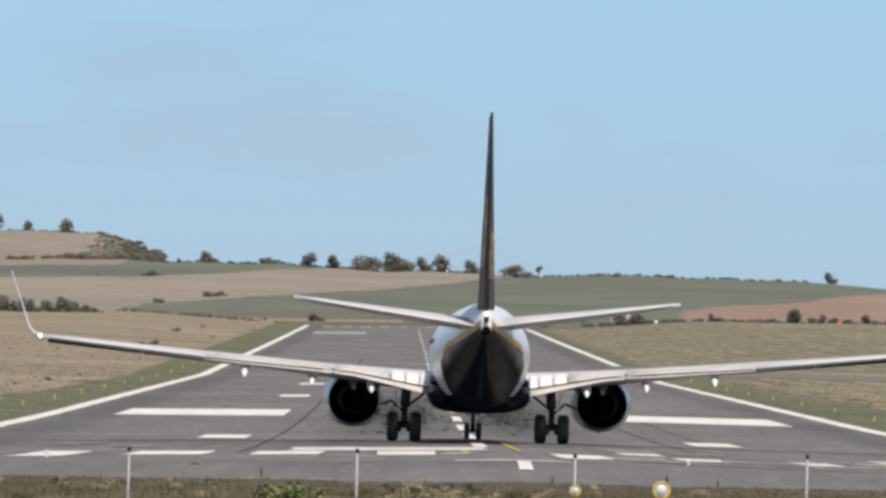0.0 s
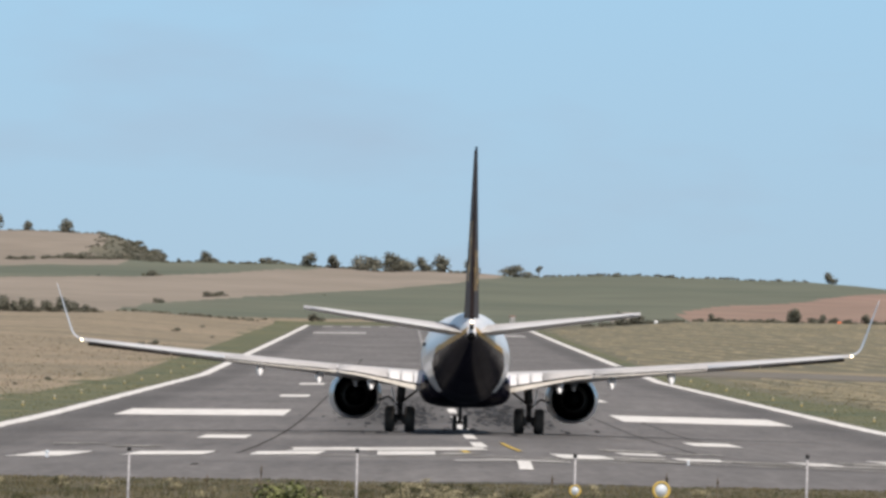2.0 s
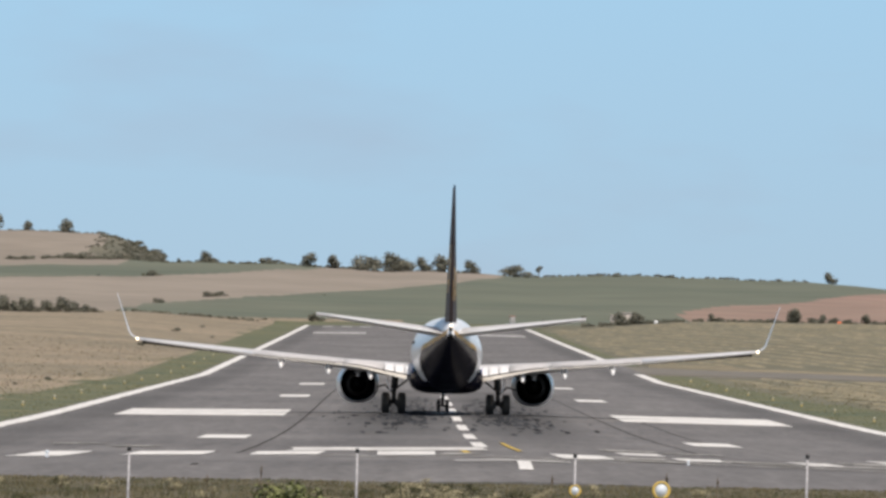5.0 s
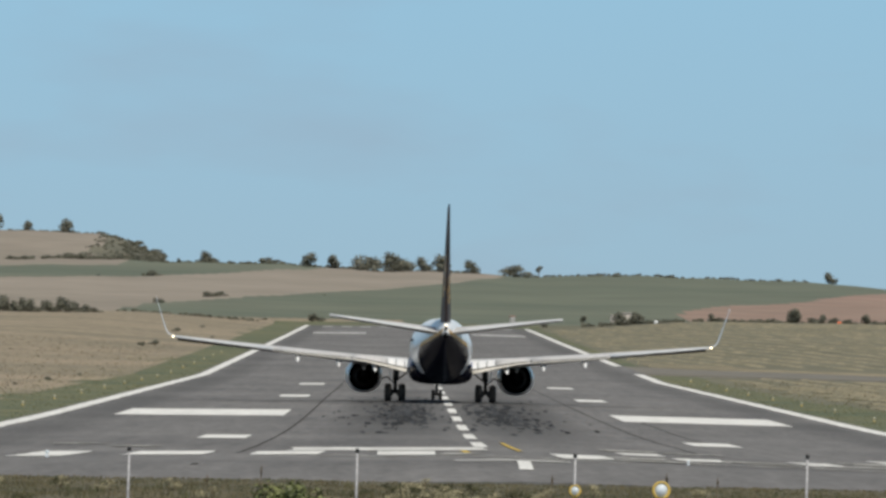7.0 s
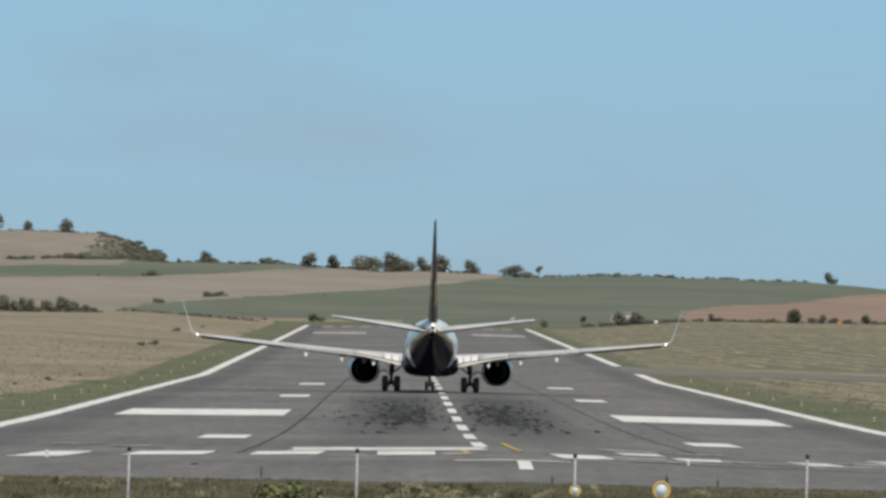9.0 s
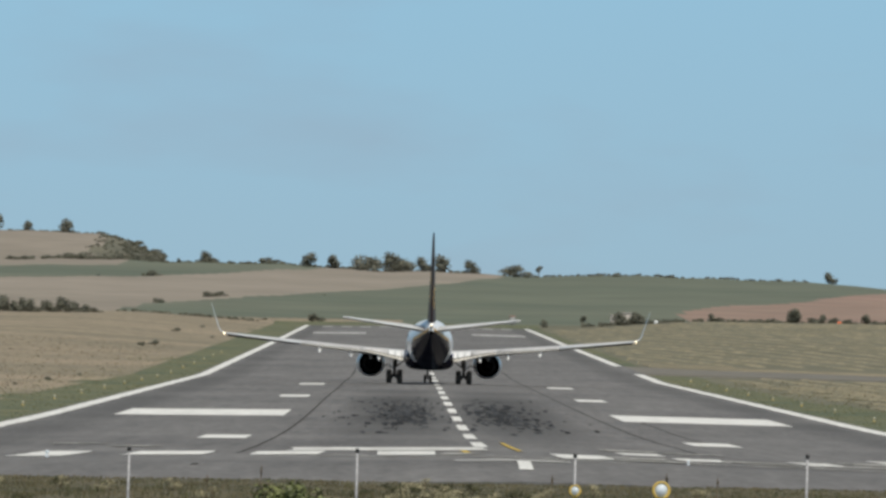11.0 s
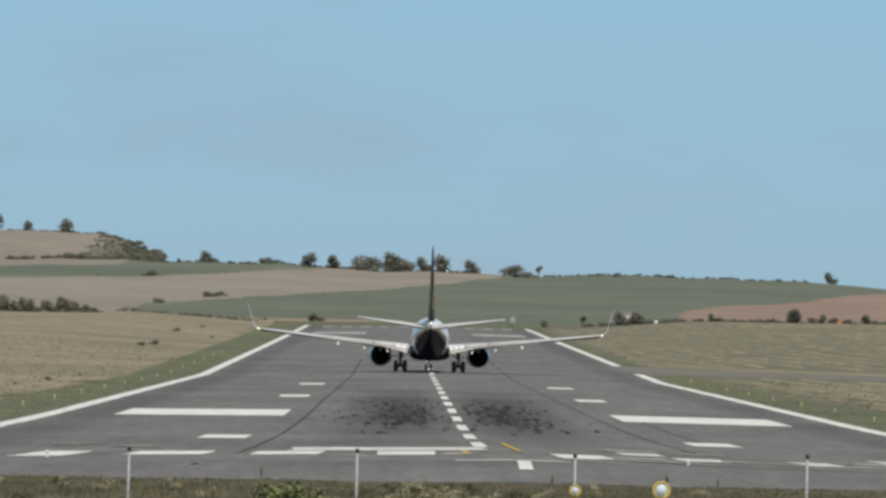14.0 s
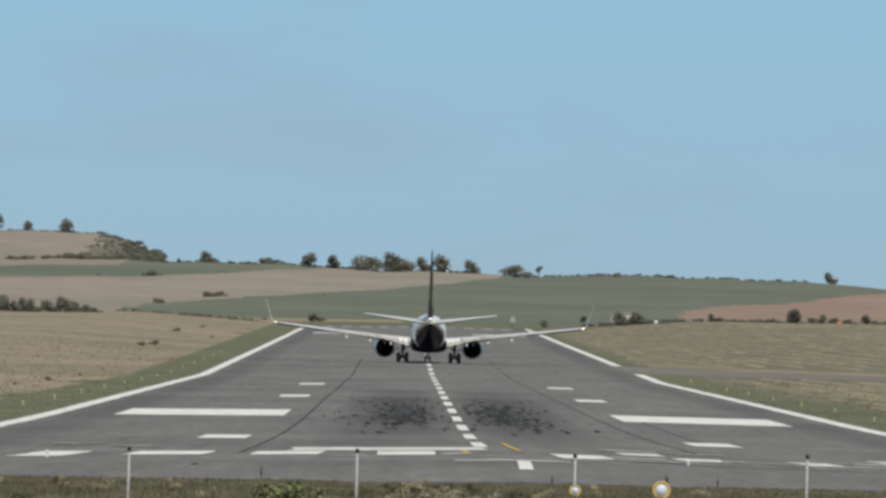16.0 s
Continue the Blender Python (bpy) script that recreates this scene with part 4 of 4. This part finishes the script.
for x, y in ((-29.6, 865), (-29.0, 812), (-29.8, 950), (-29.2, 936), (-29.5, 1034)):
    plant(x, y, 3, rng.uniform(0.07, 0.11), rng.uniform(0, 6), 0.02, "dark dry weed at the field's edge")

# cut hay lying in rows
rng = random.Random(8)
HAYROW = mat("hay_row", (0.25, 0.218, 0.142), (0.165, 0.15, 0.094), 0.06, 0.95, fine=9, amount=0.35, bump=0.4)
for k in range(46):
    for y_from, y_to, first in ((1232, 2195, 25.5), (640, 1155, 29.5)):
        xb = AXIS + first - 20 + 3.7 * k
        v, f = [], []
        start = y_from + rng.uniform(0, 45)
        for y in np.arange(start, y_to - rng.uniform(0, 25), 8.0):
            x = xb - (y - (y_from + y_to) / 2) / 24 + 0.9 * noise.noise((y * 0.006, k, 1)) + 0.55 * noise.noise((y * 0.04, k, 3))
            if x < AXIS + first or taxi_near(x) - 6 < y < taxi_far(x) + 60:
                if v:
                    break
                continue
            thick = max(0.0, 0.7 + 0.9 * noise.noise((y * 0.03, k * 3.1, 7)))
            g, w, h = ground_z(x, y), (0.3 + 0.4 * thick) + rng.uniform(-0.15, 0.15), 0.15 * thick + rng.uniform(0, 0.06)
            if not v:
                h = 0.0
            n = len(v)
            v += [(x - w, y, g - 0.05), (x - w * 0.4, y, g + h), (x + w * 0.4, y, g + h * 0.9), (x + w, y, g - 0.05)]
            if n:
                f += [(n - 4 + q, n - 3 + q, n + q + 1, n + q) for q in range(3)]
        if len(v) < 12:
            continue
        tagged(raw("windrow", v, f, HAYROW, True), "long low windrow of cut dry hay", "hay", "windrows of hay")

# small airfield fittings far down the runway
def far_box(name, x, y, w, d, h, m, label, category, roof=None):
    ob = tagged(new(name), label, category)
    ob.location = (x, y, ground_z(x, y) - 0.05)
    part("body", box(bmesh.new(), (0, 0, h / 2), (w, d, h)), m, ob)
    if roof:
        part("roof", box(bmesh.new(), (0, 0, h + 0.08), (w * 1.12, d * 1.12, 0.18)), roof, ob, "painted flat roof")
    return ob


far_box("equipment_hut", 21.9, 2262, 1.2, 1.6, 1.7, WORN, "small white equipment hut with faded red roof", "hut", mat("faded_red", (0.42, 0.25, 0.2), None, 1.0, 0.8))
PLASTER = mat("pale_plaster", (0.46, 0.42, 0.38), (0.36, 0.33, 0.3), 0.6, 0.9)
far_box("field_hut", 42.3, 2262, 1.7, 2.4, 2.0, PLASTER, "pale plastered field hut behind dark bushes", "hut", PLASTER)
far_box("field_hut", 45.0, 2268, 2.2, 2.6, 2.4, PLASTER, "pale plastered field hut behind dark bushes", "hut", PLASTER)
far_box("marker_board", 84.8, 2195, 0.8, 0.2, 0.45, ORANGE, "orange marker board in the field", "marker")
far_box("cabinet", 49.6, 2215, 0.7, 0.6, 0.6, WHITE, "white metal cabinet in the field", "cabinet")

# ---------------- rough growth before the runway ----------------
rng = random.Random(31)


def blades(name, count, x0, x1, y0, y1, h0, h1, width, material, label, clump=0.0, seed=1):
    r = random.Random(seed)
    v, f = [], []
    k = 0
    while k < count:
        x, y = r.uniform(x0, x1), r.uniform(y0, y1)
        if clump and noise.noise((x * 0.9, y * 0.25, seed)) < clump:
            if r.random() < 0.85:
                continue
        g = ground_z(x, y)
        h = r.uniform(h0, h1) * (0.7 + 0.6 * noise.noise((x * 0.6, y * 0.2, seed + 9)))
        a = r.uniform(0, math.pi)
        dx, dy = math.cos(a) * width, math.sin(a) * width
        lx, ly = r.gauss(0, 0.25) * h, r.gauss(0, 0.25) * h
        n = len(v)
        v += [(x - dx, y - dy, g - 0.02), (x + dx, y + dy, g - 0.02), (x + lx * 0.5 + dx * 0.7, y + ly * 0.5, g + h * 0.6), (x + lx, y + ly, g + h)]
        f += [(n, n + 1, n + 2), (n, n + 2, n + 3)]
        k += 1
    tagged(raw(name, v, f, material), label, "grass", kind="stuff")


blades("dry_grass_blades", 26000, -11, 15, 194, 235, 0.02, 0.085, 0.011, STRAW, "dry straw-coloured grass", -0.05, 1)
blades("green_grass_blades", 26000, -11, 15, 194, 235, 0.02, 0.08, 0.012, WEED, "low green weeds and grass", -0.05, 2)
blades("field_tufts", 4200, -75, -29, 620, 1500, 0.08, 0.3, 0.06, STRAW, "dry tufts in the field", 0.05, 5)
blades("field_tufts", 3000, 32, 80, 620, 1105, 0.08, 0.26, 0.06, STRAW, "dry tufts in the field", 0.05, 6)
blades("verge_tufts", 2600, -30, -20, 560, 1300, 0.04, 0.14, 0.06, TUFT, "green tufts on the verge", 0.05, 7)
blades("verge_tufts", 2600, 25.5, 36, 560, 1100, 0.04, 0.14, 0.06, TUFT, "green tufts on the verge", 0.05, 8)
blades("tall_weeds", 4000, -11, 15, 188, 220, 0.08, 0.22, 0.011, WEED, "taller rough weeds", 0.12, 3)


def shrub(x, y, lobes, count, size, seed, label, material):
    ob = tagged(new("shrub"), label, "shrub")
    ob.location = (x, y, ground_z(x, y))
    bm = bmesh.new()
    for l in lobes:
        tube(bm, (0, 0, -0.05), l[:3], 0.018, 0.007, 6)
    part("stem", bm, BARK, ob)
    leafy("foliage", lobes, count, size, seed, material, ob, "mixed green and yellowing leaves")


shrub(-1.41, 150, [(-0.3, 0, 0.92, 0.26, 0.24), (0.0, 0.1, 1.0, 0.24, 0.18), (0.27, 0, 0.84, 0.26, 0.22), (-0.05, 0, 0.55, 0.5, 0.4), (0.45, 0, 0.72, 0.2, 0.16), (-0.52, 0, 0.66, 0.16, 0.15)],
      2800, 0.036, 41, "leafy green shrub with yellowing leaves", BUSHLEAF)
for x, y, h in ((4.7, 200, 0.72), (5.6, 200, 0.66), (2.7, 202, 0.62), (-2.5, 202, 0.7), (-3.5, 204, 0.5)):
    ob = tagged(new("dry_stalk"), "dark dried thistle stalk among the weeds", "plant", "dried stalks")
    ob.location = (x, y, ground_z(x, y))
    part("stem", tube(bmesh.new(), (0, 0, -0.05), (0.02, 0, h), 0.009, 0.006, 6), BARK, ob)
    leafy("seed_head", [(0.02, 0, h - 0.1, 0.02, 0.1)], 40, 0.018, int(h * 100), BARK, ob, "dark seed head")
for k in range(45):
    x, y = (rng.uniform(-9, 11) if k % 2 else rng.gauss(1.2, 1.2)), rng.uniform(198, 222)
    shrub(x, y, [(rng.uniform(-0.1, 0.1), 0, rng.uniform(0.1, 0.22), 0.13, 0.07), (rng.uniform(-0.2, 0.2), 0, 0.1, 0.18, 0.07)], 220, 0.02, 60 + k,
          "pale dry flowering weed clump" if k % 3 else "low green weed clump in grass", FLOWER if k % 3 else WEED)


def motions():
    """The take-off run: seconds, distance, offset across, yaw; the wheels stay on the pavement."""
    rows = []
    wing_rows = {-1: [], 1: []}
    keys_t = [0, 0.5, 1, 1.5, 2, 2.5, 3, 3.5, 4, 5, 6, 6.5, 7, 7.5, 8, 8.5, 9, 10, 11, 11.5, 12, 12.5, 13, 13.5, 14, 14.5, 15, 15.5, 16]
    across = ([0, 1, 2, 3, 4, 5.2, 6.5, 7.5, 9, 10.2, 11.5, 12.5, 13.5, 14.5, 16], [2.97, 2.9, 2.79, 2.62, 2.44, 2.42, 2.5, 2.37, 2.08, 2.12, 2.3, 2.54, 2.66, 2.7, 2.88])
    turn = ([0, 1, 2, 3, 4, 5.2, 6.5, 7.2, 8.2, 9, 12, 14, 16], [0.34, 0.44, 0.4, 0.34, 0.2, 0.4, 0.68, 0.6, 0.2, 0.1, 0.3, 0.15, 0.27])
    for t in keys_t:
        d = 437.5 + 27.43 * t + 1.9496 * t * t - 0.0331 * t ** 3
        x = float(np.interp(t, *across))
        yaw = float(np.interp(t, *turn))
        z0, z1 = grade(d) + 0.03, grade(d + 15.6) + 0.03
        pitch = math.degrees(math.atan2(z1 - z0, 15.6))
        rows.append((t, pose(x, d, z0, pitch, 0.2, yaw)))
        lift = 0.3 * smooth01(t, 2, 12) + 1.25 * smooth01(t, 11.5, 17)
        for s in (-1, 1):
            wing_rows[s].append((t, pose(s * ROOT, 0, 2.0, 0, -s * lift, 0)))
    walk(airliner, rows)
    for s, w in wings:
        walk(w, wing_rows[s])


motions()
